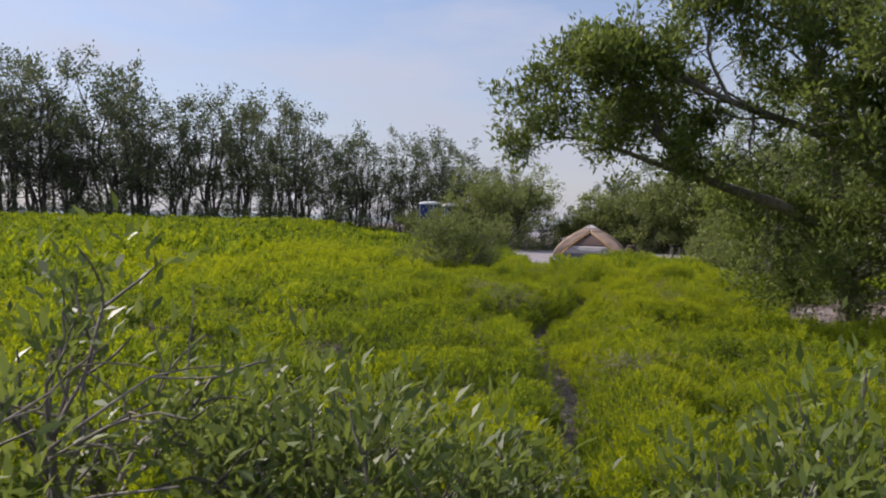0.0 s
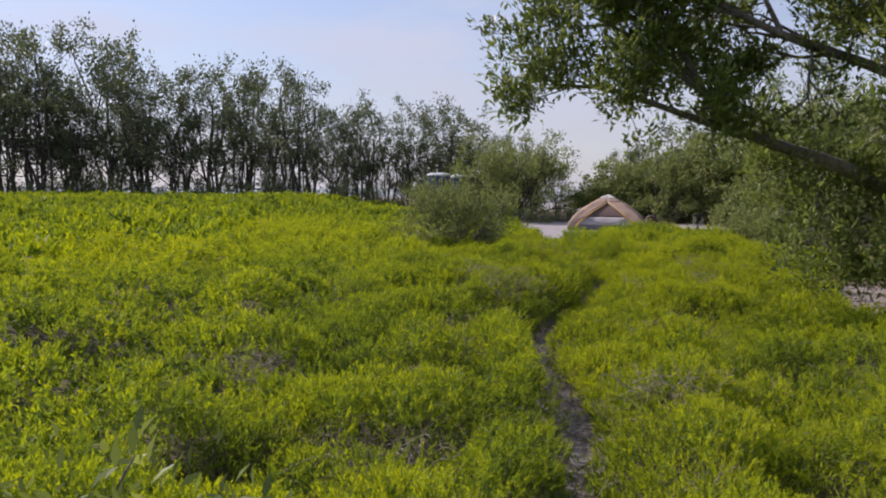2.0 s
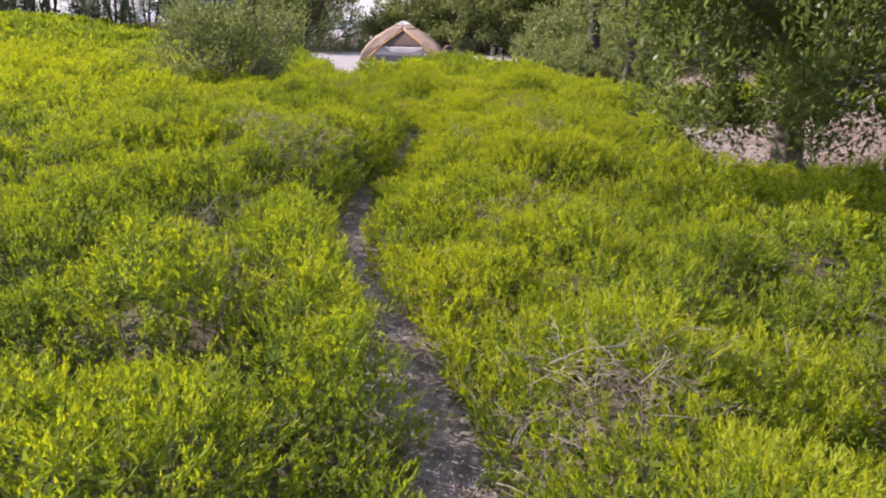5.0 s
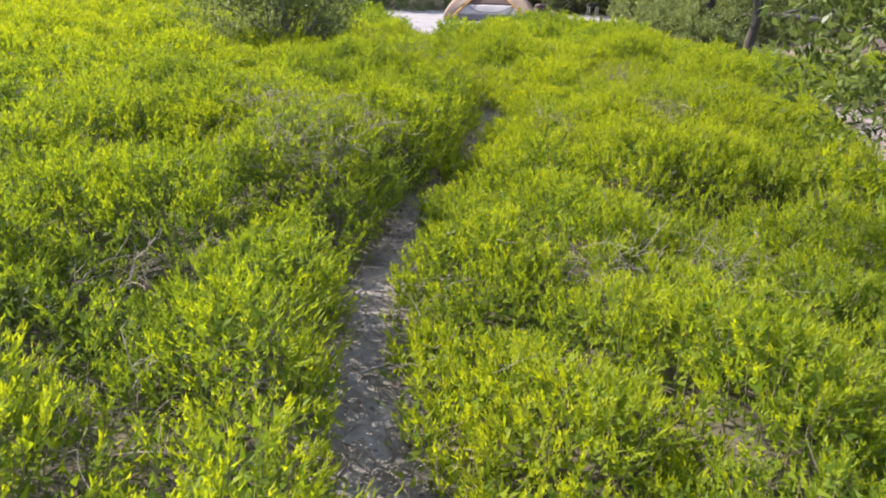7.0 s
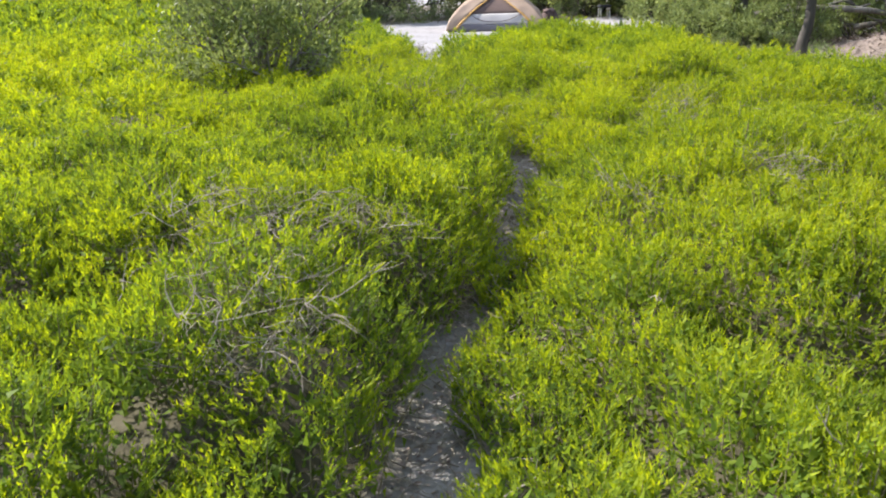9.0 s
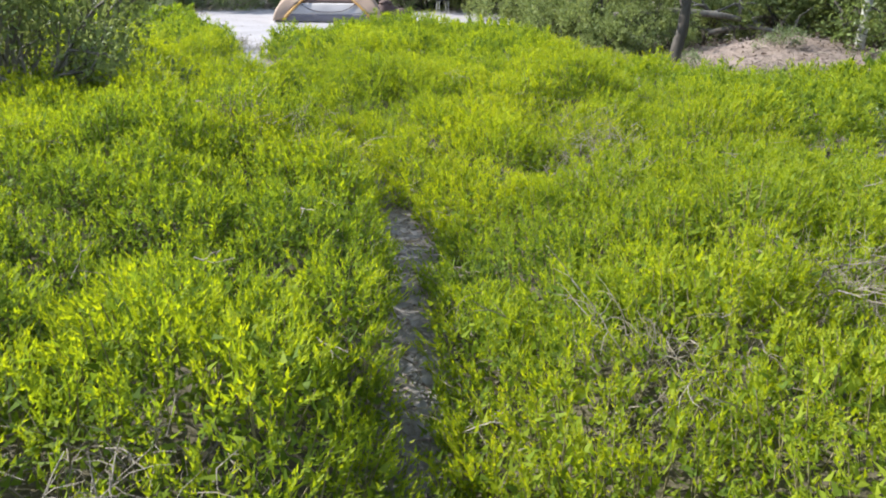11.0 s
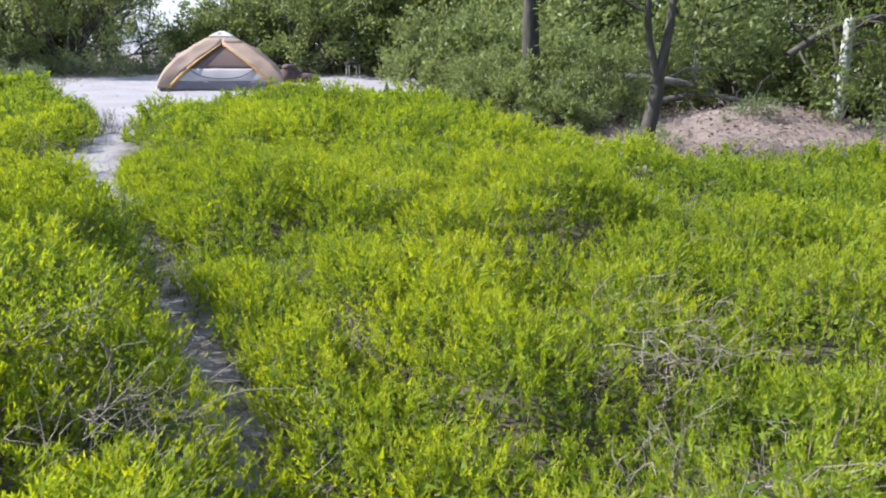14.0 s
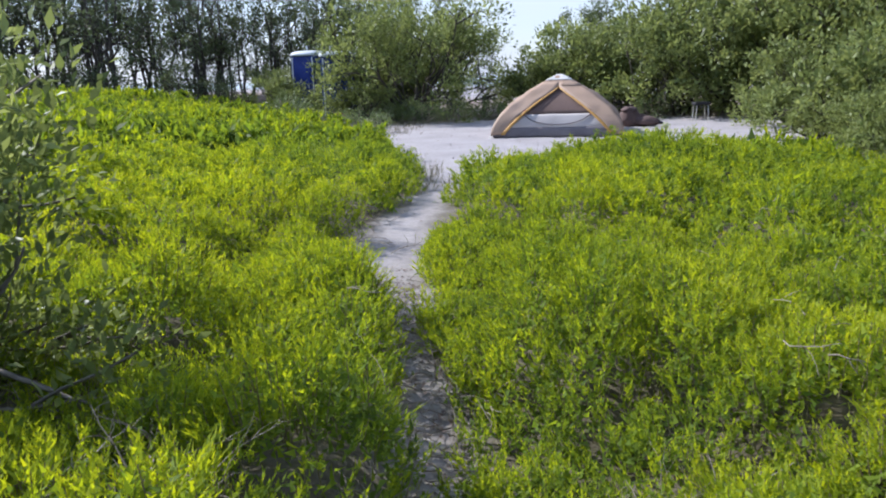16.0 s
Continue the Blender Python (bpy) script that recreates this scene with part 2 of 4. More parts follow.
def ground_material():
    m, nt, links = nodes_of("ground")
    out, bsdf = nt.new("ShaderNodeOutputMaterial"), nt.new("ShaderNodeBsdfPrincipled")
    at = nt.new("ShaderNodeAttribute"); at.attribute_name = "soil"
    sep = nt.new("ShaderNodeSeparateColor")
    links.new(at.outputs["Color"], sep.inputs["Color"])
    n1, n2, n3 = noise_node(nt, links, 0.9, 5.0), noise_node(nt, links, 14.0, 6.0, 0.7), noise_node(nt, links, 130.0, 3.0)
    dirt = ramp(nt, [(0.3, (0.15, 0.132, 0.118)), (0.5, (0.27, 0.245, 0.225)), (0.72, (0.43, 0.40, 0.375))])
    sand = ramp(nt, [(0.25, (0.23, 0.21, 0.21)), (0.5, (0.33, 0.31, 0.31)), (0.75, (0.43, 0.405, 0.405))])
    litter = ramp(nt, [(0.3, (0.11, 0.08, 0.06)), (0.5, (0.23, 0.18, 0.15)), (0.7, (0.38, 0.31, 0.27))])
    humus = ramp(nt, [(0.3, (0.055, 0.048, 0.030)), (0.5, (0.105, 0.092, 0.060)), (0.7, (0.19, 0.165, 0.12))])
    mix = nt.new("ShaderNodeMath"); mix.operation = "MULTIPLY_ADD"; mix.inputs[1].default_value = 0.5
    half = nt.new("ShaderNodeMath"); half.operation = "MULTIPLY"; half.inputs[1].default_value = 0.5
    links.new(n2.outputs["Fac"], mix.inputs[0]); links.new(n1.outputs["Fac"], half.inputs[0]); links.new(half.outputs[0], mix.inputs[2])
    for r in (dirt, litter, humus, sand):
        links.new(mix.outputs[0], r.inputs["Fac"])
    last = humus.outputs["Color"]
    for r, ch in ((dirt, "Green"), (litter, "Blue"), (sand, "Red")):
        mm = nt.new("ShaderNodeMix"); mm.data_type = "RGBA"
        links.new(sep.outputs[ch], mm.inputs["Factor"])
        links.new(last, mm.inputs["A"]); links.new(r.outputs["Color"], mm.inputs["B"])
        last = mm.outputs["Result"]
    links.new(last, bsdf.inputs["Base Color"])
    h = nt.new("ShaderNodeMath"); h.operation = "MULTIPLY_ADD"; h.inputs[1].default_value = 0.25
    links.new(n3.outputs["Fac"], h.inputs[0]); links.new(mix.outputs[0], h.inputs[2])
    bp = nt.new("ShaderNodeBump"); bp.inputs["Strength"].default_value = 0.7; bp.inputs["Distance"].default_value = 0.03
    links.new(h.outputs[0], bp.inputs["Height"]); links.new(bp.outputs[0], bsdf.inputs["Normal"])
    bsdf.inputs["Roughness"].default_value = 0.95
    bsdf.inputs["Specular IOR Level"].default_value = 0.15
    links.new(bsdf.outputs[0], out.inputs["Surface"])
    return m


M_GROUND = ground_material()
M_WATER = rough_material("pale_sea", [(0.3, (0.30, 0.36, 0.38)), (0.7, (0.42, 0.48, 0.50))], 0.2, 2.0, 0.15, 0.2, dist=0.05, gloss=0.5)


# ---- mesh helpers ----
def mesh_of(name, verts, faces, mat, attrs=None, smooth=False):
    """A mesh from arrays: faces all with the same number of corners."""
    verts, faces = np.asarray(verts, np.float32), np.asarray(faces, np.int32)
    me = bpy.data.meshes.new(name)
    n, k = faces.shape
    me.vertices.add(len(verts)); me.vertices.foreach_set("co", verts.ravel())
    me.loops.add(n * k); me.loops.foreach_set("vertex_index", faces.ravel())
    me.polygons.add(n); me.polygons.foreach_set("loop_start", np.arange(0, n * k, k, dtype=np.int32))
    if smooth:
        me.polygons.foreach_set("use_smooth", np.ones(n, bool))
    for key, values in (attrs or {}).items():
        values = np.asarray(values, np.float32)
        a = me.attributes.new(key, "FLOAT" if values.ndim == 1 else "FLOAT_COLOR", "POINT")
        a.data.foreach_set("value" if values.ndim == 1 else "color", values.ravel())
    me.update(calc_edges=True)
    me.materials.append(mat)
    return me


def part(name, bm, material, parent, label="", smooth=False):
    me = bpy.data.meshes.new(name)
    if smooth:
        for f in bm.faces:
            f.smooth = True
    bm.to_mesh(me)
    bm.free()
    me.materials.append(material)
    ob = new(name, me)
    ob.parent = parent
    return tagged(ob, label)


def part_mesh(name, me, parent, label=""):
    ob = new(name, me)
    ob.parent = parent
    return tagged(ob, label)


def base(name, x, y, z, rz=0.0, label="", category="", group="", kind=""):
    ob = new(name)
    ob.empty_display_size = 0.2
    ob.matrix_basis = pose(x, y, z, 0, 0, rz)
    return tagged(ob, label, category, group, kind)


def box(bm, cx, cy, cz, sx, sy, sz, bevel=0.0, m=None):
    r = bmesh.ops.create_cube(bm, size=1.0, matrix=(m or Matrix()) @ Matrix.Translation((cx, cy, cz)) @ Matrix.Diagonal((sx, sy, sz, 1)))
    if bevel:
        edges = list({e for v in r["verts"] for e in v.link_edges})
        bmesh.ops.bevel(bm, geom=edges, offset=bevel, segments=2, affect="EDGES")


def value_noise(x, y, seed=0):
    """Smooth noise from -1 to 1 over arrays."""
    x, y = np.asarray(x, float), np.asarray(y, float)
    xi, yi = np.floor(x).astype(np.int64), np.floor(y).astype(np.int64)
    fx, fy = x - xi, y - yi
    fx, fy = fx * fx * (3 - 2 * fx), fy * fy * (3 - 2 * fy)

    def h(a, b):
        k = (a * 374761393 + b * 668265263 + seed * 982451653) & 0xFFFFFFFF
        k = ((k ^ (k >> 13)) * 1274126177) & 0xFFFFFFFF
        return ((k ^ (k >> 16)) & 0xFFFF) / 32767.5 - 1
    a = h(xi, yi) * (1 - fx) + h(xi + 1, yi) * fx
    b = h(xi, yi + 1) * (1 - fx) + h(xi + 1, yi + 1) * fx
    return a * (1 - fy) + b * fy


def step(a, b, v):
    t = np.clip((v - a) / (b - a), 0, 1)
    return t * t * (3 - 2 * t)


# ---- the plan: path, clearing, bare ground, height of the thicket ----
TRAIL = [(-16, 0.9), (-13, 0.6), (-10, 0.45), (-7.5, 0.37), (-6.6, 0.28), (-6.0, 0.16), (-5.2, -0.04), (-4.5, -0.15), (-3.9, -0.25), (-3.2, -0.24), (-2.4, -0.20), (-1.8, -0.10), (-1.3, 0.05), (-0.5, 0.14), (0.6, 0.20), (1.1, 0.26), (1.5, 0.24), (2.1, 0.16), (2.8, 0.0), (3.3, -0.11), (3.9, -0.22), (4.5, -0.36), (5.0, -0.47), (5.4, -0.58), (5.9, -0.77), (6.7, -1.02), (7.4, -1.25)]
CLEARING = [(-0.75, 6.2), (-1.2, 6.9), (-1.75, 7.5), (-1.66, 8.6), (-1.70, 9.8), (-1.65, 11.5), (-1.95, 13.0), (-3.1, 16.0), (-4.9, 19.9), (-6.5, 22), (-8, 25), (-9, 32), (40, 32), (40, 4), (14, 5), (8, 6.3), (5.7, 6.7), (4.5, 7.4), (3.8, 8.5), (3.66, 9.9), (4.6, 14.4), (4.2, 16), (2.5, 16.7), (0.66, 16.3), (-0.3, 15), (-1.0, 13.4), (-1.3, 11.3), (-1.0, 7.6), (-0.55, 6.2)]
TREE_YARD = [(3.45, -1.2), (3.9, 1), (4.3, 2.8), (6, 3.3), (9, 3.6), (40, 3), (40, -1), (8, -1.9), (5.6, -2.0), (4.5, -1.75), (3.3, -1.9)]
# dips between the mounds: centre, half width along x and y, depth
HOLLOWS = [(1.8, 3.35, 0.75, 0.20, 0.22), (3.3, 4.3, 0.9, 0.22, 0.22), (0.55, 3.6, 0.32, 0.16, 0.20), (2.4, 1.6, 0.5, 0.2, 0.18), (0.9, 5.9, 0.5, 0.2, 0.16), (2.3, 6.2, 0.8, 0.2, 0.16),
           (-1.5, 4.55, 0.6, 0.18, 0.2), (-1.1, 2.9, 0.3, 0.3, 0.2), (-1.15, -4.5, 0.35, 0.22, 0.22), (-0.75, -3.7, 0.2, 0.4, 0.18), (-1.6, -3.2, 0.5, 0.2, 0.2), (-1.9, -1.3, 0.5, 0.2, 0.2), (-0.9, -6.4, 0.45, 0.22, 0.2),
           (-2.4, -5.6, 0.6, 0.25, 0.2), (1.5, -5.0, 0.5, 0.2, 0.15), (2.2, -2.6, 0.7, 0.22, 0.18), (1.3, -0.4, 0.5, 0.2, 0.15), (-2.6, 0.8, 0.7, 0.25, 0.2), (-3.2, 6.6, 0.9, 0.22, 0.2), (-1.2, -8.6, 0.5, 0.25, 0.18), (1.7, -8.0, 0.6, 0.25, 0.16)]
WOOD_EDGE = 30.0


def trail_x(y):
    t = np.array(TRAIL)
    return np.interp(y, t[:, 0], t[:, 1])


def outside(x, y, ring):
    """How far a point lies outside a ring of corners (negative inside)."""
    d2, inside = np.full(x.shape, 1e9), np.zeros(x.shape, bool)
    for (ax, ay), (bx, by) in zip(ring, ring[1:] + ring[:1]):
        ex, ey = bx - ax, by - ay
        t = np.clip(((x - ax) * ex + (y - ay) * ey) / (ex * ex + ey * ey), 0, 1)
        d2 = np.minimum(d2, (x - ax - t * ex) ** 2 + (y - ay - t * ey) ** 2)
        if ay != by:
            cross = ((ay > y) != (by > y)) & (x < ex * (y - ay) / ey + ax)
            inside ^= cross
    d = np.sqrt(d2)
    return np.where(inside, -d, d)


def plan(x, y):
    """For arrays: distance into the thicket from its nearest edge, height of its top, kinds of soil, ground height."""
    x, y = np.asarray(x, float), np.asarray(y, float)
    wob = 0.07 * value_noise(x * 2.1, y * 2.1, 3) + 0.05 * value_noise(x * 5.3, y * 5.3, 4)
    px = trail_x(y)
    left = x < px
    half = 0.085 + 0.02 * value_noise(y * 1.3, y * 0, 5) + 0.06 * step(6.3, 6.9, y) + 0.06 * step(-2.5, -3.2, y) * step(-6, -4.8, y) - 0.05 * step(-2.5, -2.1, y) * step(-1.2, -1.7, y) + 0.03 * step(0.2, 0.6, y) * step(1.7, 1.3, y) + 0.05 * step(-7.6, -6.8, y) * step(-5.0, -5.6, y)
    half = half * step(-10.0, -8.2, y)
    on = (y < 7.3)
    d_path = np.where(on, np.abs(x - px) - half, 9.0)
    d_clear = outside(x, y, CLEARING)
    d_yard = outside(x, y, TREE_YARD)
    d = np.minimum(np.minimum(d_path, d_clear), d_yard) + wob
    d = np.minimum(d, WOOD_EDGE - y)
    dl = np.maximum(np.minimum(d_path, d_clear), 0)
    h_left = 0.50 - 0.12 * step(6, 10, y) + 0.035 * np.minimum(dl, 8) + 0.028 * np.clip(y - 2, 0, 18) * np.minimum(1, dl / 6.5) ** 1.3 - 0.12 * step(-3, -7, y)
    h_left -= 0.20 * np.exp(-(((x + 2.45) / 0.7) ** 2 + ((y - 6.6) / 0.6) ** 2))
    h_left -= 0.24 * np.exp(-(((x + 1.7) / 0.9) ** 2 + ((y - 6.5) / 0.9) ** 2))
    h_right = 0.36 + 0.012 * np.minimum(dl, 4) + 0.13 * np.exp(-(((x - 1.4) / 2.3) ** 2 + ((y - 10.2) / 2.4) ** 2)) - 0.16 * step(11.5, 15, y) + 0.10 * np.exp(-(((x - 2.0) / 1.0) ** 2 + ((y - 4.2) / 0.8) ** 2))
    is_left = left | ((y > 7.2) & (x < -1.4))
    h = np.where(is_left, h_left, h_right)
    lumps = 0.05 * value_noise(x * 0.6, y * 0.6, 11) + 0.40 * np.abs(value_noise(x * 1.35 + 0.3 * y, y * 1.35, 12)) ** 0.7 + 0.24 * np.abs(value_noise(x * 2.9, y * 2.9 - 0.5 * x, 13)) ** 0.8 - 0.28
    for hx, hy, wx, wy, deep in HOLLOWS:
        lumps = lumps - 0.6 * deep * np.exp(-((x - hx) / wx) ** 2 - ((y - hy - 0.12 * np.sin(3.0 * x)) / wy) ** 2)
    edge = np.where(is_left, step(-0.03, 0.22, d), step(-0.05, 0.6, d))
    top = (h + lumps) * (0.34 + 0.66 * edge)
    bank = np.clip((h + 0.4 * lumps) * (0.30 + 0.70 * edge) - 0.31, 0, None) * step(0.02, 0.4, d)
    far = step(60, 130, np.hypot(x, y - 10))
    heap = 0.42 * np.exp(-(((x - 8.2) / 1.6) ** 2 + ((y - 10.2) / 1.3) ** 2)) + 0.35 * np.exp(-(((x - 7.5) / 1.8) ** 2 + ((y - 2.2) / 1.2) ** 2))
    rough = 0.016 * value_noise(x * 3.1, y * 3.1, 21) + 0.010 * value_noise(x * 9, y * 9, 22)
    rise = 0.85 * step(-6, -16, x) * step(22, 34, y) + 0.3 * step(6, 16, x)
    z = bank + heap * step(0.1, -0.6, np.minimum(d_clear, d_yard)) + rough + rise * step(WOOD_EDGE - 4, WOOD_EDGE + 2, y)
    z = z * (1 - far) - 0.35 * far
    bare = step(0.10, -0.04, d)
    litter = step(3.2, 5.5, x + 0.35 * value_noise(x * 0.8, y * 0.8, 31) * 3) * bare * step(15.5, 13.5, y)
    litter = np.maximum(litter, bare * step(26.5, 29, y + 1.2 * value_noise(x * 0.6, y * 0.6, 32)))
    sand = np.maximum(step(0.1, -0.4, d_clear) * (1 - litter) * step(6.2, 8.0, y), step(45, 60, np.hypot(x, y)))
    return d, top, np.stack([sand, bare, litter, np.ones_like(x)], -1), z, is_left


def ground_z(x, y):
    return float(plan(np.array([x]), np.array([y]))[3][0])


# ---- ground: one sheet to the horizon ----
def axis(lo, hi, fine, far):
    mid = np.arange(lo, hi + fine / 2, fine)
    out = np.geomspace(fine * 2, far, 42)
    return np.concatenate([lo - out[::-1], mid, hi + out])


def build_ground():
    gx, gy = axis(-13, 11, 0.18, 2500), axis(-15, 31, 0.18, 2500)
    X, Y = np.meshgrid(gx, gy)
    _, _, soil, Z, _ = plan(X.ravel(), Y.ravel())
    nx, ny = len(gx), len(gy)
    i = np.arange((ny - 1) * nx).reshape(ny - 1, nx)[:, :-1].ravel()
    F = np.stack([i, i + 1, i + nx + 1, i + nx], 1)
    V = np.stack([X.ravel(), Y.ravel(), Z], 1)
    ob = new("ground", mesh_of("ground", V, F, M_GROUND, {"soil": soil}, True))
    tagged(ob, "pale sandy ground with a grey dirt footpath", "ground", kind="structure")


build_ground()
sea_bm = bmesh.new()
bmesh.ops.create_grid(sea_bm, x_segments=1, y_segments=1, size=1.0, matrix=Matrix.Translation((0, 1540, -0.15)) @ Matrix.Diagonal((2600, 1450, 1, 1)))
sea = new("water", bpy.data.meshes.new("water"))
sea_bm.to_mesh(sea.data); sea_bm.free()
sea.data.materials.append(M_WATER)
tagged(sea, "pale sea beyond the trees", "water", kind="structure")


# ---- the green thicket ----
LEAF = np.array([[0, 0, 0], [-0.5, 0.45, 0.10], [0, 1.0, 0.0], [0.5, 0.45, 0.10]])


def frames_for(direction, rng):
    """Side, along and up vectors for leaves that point along the given directions."""
    n = len(direction)
    along = direction / np.linalg.norm(direction, axis=1, keepdims=True)
    side = np.cross(along, rng.normal(size=(n, 3)) * 0.5 + (0, 0, 1.0))
    side /= np.linalg.norm(side, axis=1, keepdims=True) + 1e-9
    return side, along, np.cross(side, along)


def leaf_quads(pos, direction, length, width, rng):
    side, along, up = frames_for(direction, rng)
    L, W = np.asarray(length)[:, None, None], np.asarray(width)[:, None, None]
    V = pos[:, None] + side[:, None] * LEAF[None, :, :1] * W + along[:, None] * LEAF[None, :, 1:2] * L + up[:, None] * LEAF[None, :, 2:] * L
    return V.reshape(-1, 3)


BLADE = np.array([[-0.5, 0.0, 0], [0.5, 0.12, 0], [0, 1.0, 0.05]])


def blade_tris(pos, direction, length, width, rng):
    """Small pointed leaves of three corners."""
    side, along, up = frames_for(direction, rng)
    L, W = np.asarray(length)[:, None, None], np.asarray(width)[:, None, None]
    V = pos[:, None] + side[:, None] * BLADE[None, :, :1] * W + along[:, None] * BLADE[None, :, 1:2] * L + up[:, None] * BLADE[None, :, 2:] * L
    return V.reshape(-1, 3)


def tris(n):
    return np.arange(n * 3).reshape(n, 3)


def quads(n):
    return np.arange(n * 4).reshape(n, 4)


def sprig(rng, leaves, leaf_len, leaf_wide, reach, forks):
    """One sprig, a unit high: leaf corners, and tone by height on it."""
    P, D = [], []
    for f in range(forks):
        lean = rng.normal(0, 0.15, 2) if f else np.zeros(2)
        start = 0.0 if f == 0 else rng.uniform(0.15, 0.5)
        for k in range(leaves // forks):
            s = start + (1 - start) * (k + rng.uniform(0.2, 0.8)) / (leaves // forks)
            p = np.array([lean[0] * (s - start) * 2, lean[1] * (s - start) * 2, s])
            a = k * 2.4 + f + rng.uniform(-0.5, 0.5)
            out = reach * (1.15 - 0.55 * s)
            d = np.array([math.cos(a) * out, math.sin(a) * out, 0.75 + 0.5 * s])
            P.append(p); D.append(d)
    P, D = np.array(P), np.array(D)
    n = len(P)
    sz = rng.uniform(0.75, 1.2, n) * (1.1 - 0.35 * P[:, 2])
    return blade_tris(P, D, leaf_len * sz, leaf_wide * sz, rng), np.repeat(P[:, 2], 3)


def scatter_sprigs(name, label, xs, ys, high, rng, leaves, leaf_len, leaf_wide, reach, forks, stems, under=None, shift=0.0):
    if under:
        rate, under_len, under_wide = under
    d, top, _, gz, is_left = plan(xs, ys)
    keep = d > 0.0 + 0.05 * rng.uniform(size=len(xs))
    for cx, cy, r in DEAD:
        keep &= rng.uniform(size=len(xs)) > 0.62 * np.exp(-(((xs - cx) ** 2 + (ys - cy) ** 2) / (r * 1.05) ** 2) ** 1.5)
    xs, ys, d, top, gz = (v[keep] for v in (xs, ys, d, top, gz))
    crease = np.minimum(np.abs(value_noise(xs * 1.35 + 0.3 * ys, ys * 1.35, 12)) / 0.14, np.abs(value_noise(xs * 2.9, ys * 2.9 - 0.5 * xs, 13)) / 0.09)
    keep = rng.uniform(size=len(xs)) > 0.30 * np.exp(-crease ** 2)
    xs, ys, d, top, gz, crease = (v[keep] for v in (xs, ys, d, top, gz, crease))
    n = len(xs)
    e = 0.06
    slope_x = (plan(xs + e, ys)[1] - plan(xs - e, ys)[1]) / (2 * e)
    slope_y = (plan(xs, ys + e)[1] - plan(xs, ys - e)[1]) / (2 * e)
    H = high * rng.uniform(0.6, 1.35, n)
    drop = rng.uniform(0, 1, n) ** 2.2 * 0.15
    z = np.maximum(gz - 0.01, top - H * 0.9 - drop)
    H = np.minimum(H, np.maximum(top - z + 0.08, 0.06))
    out = np.where(xs < trail_x(ys), 1.0, -1.0) * np.exp(-np.maximum(d, 0) / 0.2) * 0.12 * (ys < 7.2)
    tx = rng.normal(0, 0.25, n) + out - np.clip(slope_x, -1.0, 1.0) * 0.36
    ty = rng.normal(0, 0.25, n) - np.clip(slope_y, -1.0, 1.0) * 0.36
    spin = rng.uniform(0, 6.283, n)
    # crease term paints shade between mounds into the tone; deep-set sprigs darker too
    # last term: shade beside path_bush painted into leaf tone around (-1.3, 2.9)
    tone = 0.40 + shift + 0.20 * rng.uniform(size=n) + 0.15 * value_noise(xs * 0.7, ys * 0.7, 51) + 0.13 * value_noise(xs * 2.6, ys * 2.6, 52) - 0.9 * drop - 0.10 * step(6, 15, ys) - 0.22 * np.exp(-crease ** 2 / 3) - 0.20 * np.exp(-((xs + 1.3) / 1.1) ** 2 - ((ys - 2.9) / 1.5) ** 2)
    V, T, kinds = [], [], 9
    pick = rng.integers(0, kinds, n)
    for k in range(kinds):
        tv, tt = sprig(rng, leaves, leaf_len / high, leaf_wide / high, reach, forks)
        i = np.nonzero(pick == k)[0]
        c, s = np.cos(spin[i])[:, None], np.sin(spin[i])[:, None]
        x, y, zz = tv[:, 0][None], tv[:, 1][None], tv[:, 2][None]
        h = H[i][:, None]
        px, py, pz = (x * c - y * s) * high, (x * s + y * c) * high, zz * h
        ax, ay = tx[i][:, None], ty[i][:, None]
        px, py, pz = px + ax * pz, py + ay * pz, pz / np.sqrt(1 + 0.5 * (ax * ax + ay * ay)) - 0.25 * (ax * px + ay * py)
        V.append(np.stack([px + xs[i][:, None], py + ys[i][:, None], pz + z[i][:, None]], -1).reshape(-1, 3))
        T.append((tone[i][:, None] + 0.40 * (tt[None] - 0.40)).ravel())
    if under:
        i = np.nonzero(rng.uniform(size=n) < rate)[0]
        m = 9
        j = np.repeat(i, m)
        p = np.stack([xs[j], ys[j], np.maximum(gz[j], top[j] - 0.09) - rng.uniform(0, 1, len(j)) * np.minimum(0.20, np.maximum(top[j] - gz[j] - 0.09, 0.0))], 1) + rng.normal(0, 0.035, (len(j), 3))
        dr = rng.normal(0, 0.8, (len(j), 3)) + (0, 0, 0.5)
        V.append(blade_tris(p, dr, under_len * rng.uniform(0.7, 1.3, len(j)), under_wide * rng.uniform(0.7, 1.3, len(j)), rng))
        # under-layer leaves take their sprig's tone, lowered by a fixed step
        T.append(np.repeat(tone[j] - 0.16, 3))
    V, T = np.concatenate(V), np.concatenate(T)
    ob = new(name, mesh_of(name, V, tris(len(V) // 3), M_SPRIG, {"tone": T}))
    tagged(ob, label, "shrubs", kind="stuff")
    if stems:
        i = np.nonzero(rng.uniform(size=n) < 0.5)[0]
        w = 0.003
        b = np.stack([xs, ys, z - 0.10], 1)[i]
        t = np.stack([xs + tx * H * 0.85, ys + ty * H * 0.85, z + H * 0.8], 1)[i]
        o = np.array([[w, 0, 0], [-w * 0.5, w * 0.87, 0], [-w * 0.5, -w * 0.87, 0]])
        SV = np.concatenate([b[:, None] + o[None], t[:, None] + o[None] * 0.5], 1).reshape(-1, 3)
        q = np.array([[0, 1, 4, 3], [1, 2, 5, 4], [2, 0, 3, 5]])
        SF = (np.arange(len(i))[:, None, None] * 6 + q[None]).reshape(-1, 4)
        st = new("thicket_stems", mesh_of("thicket_stems", SV, SF, M_STEM))
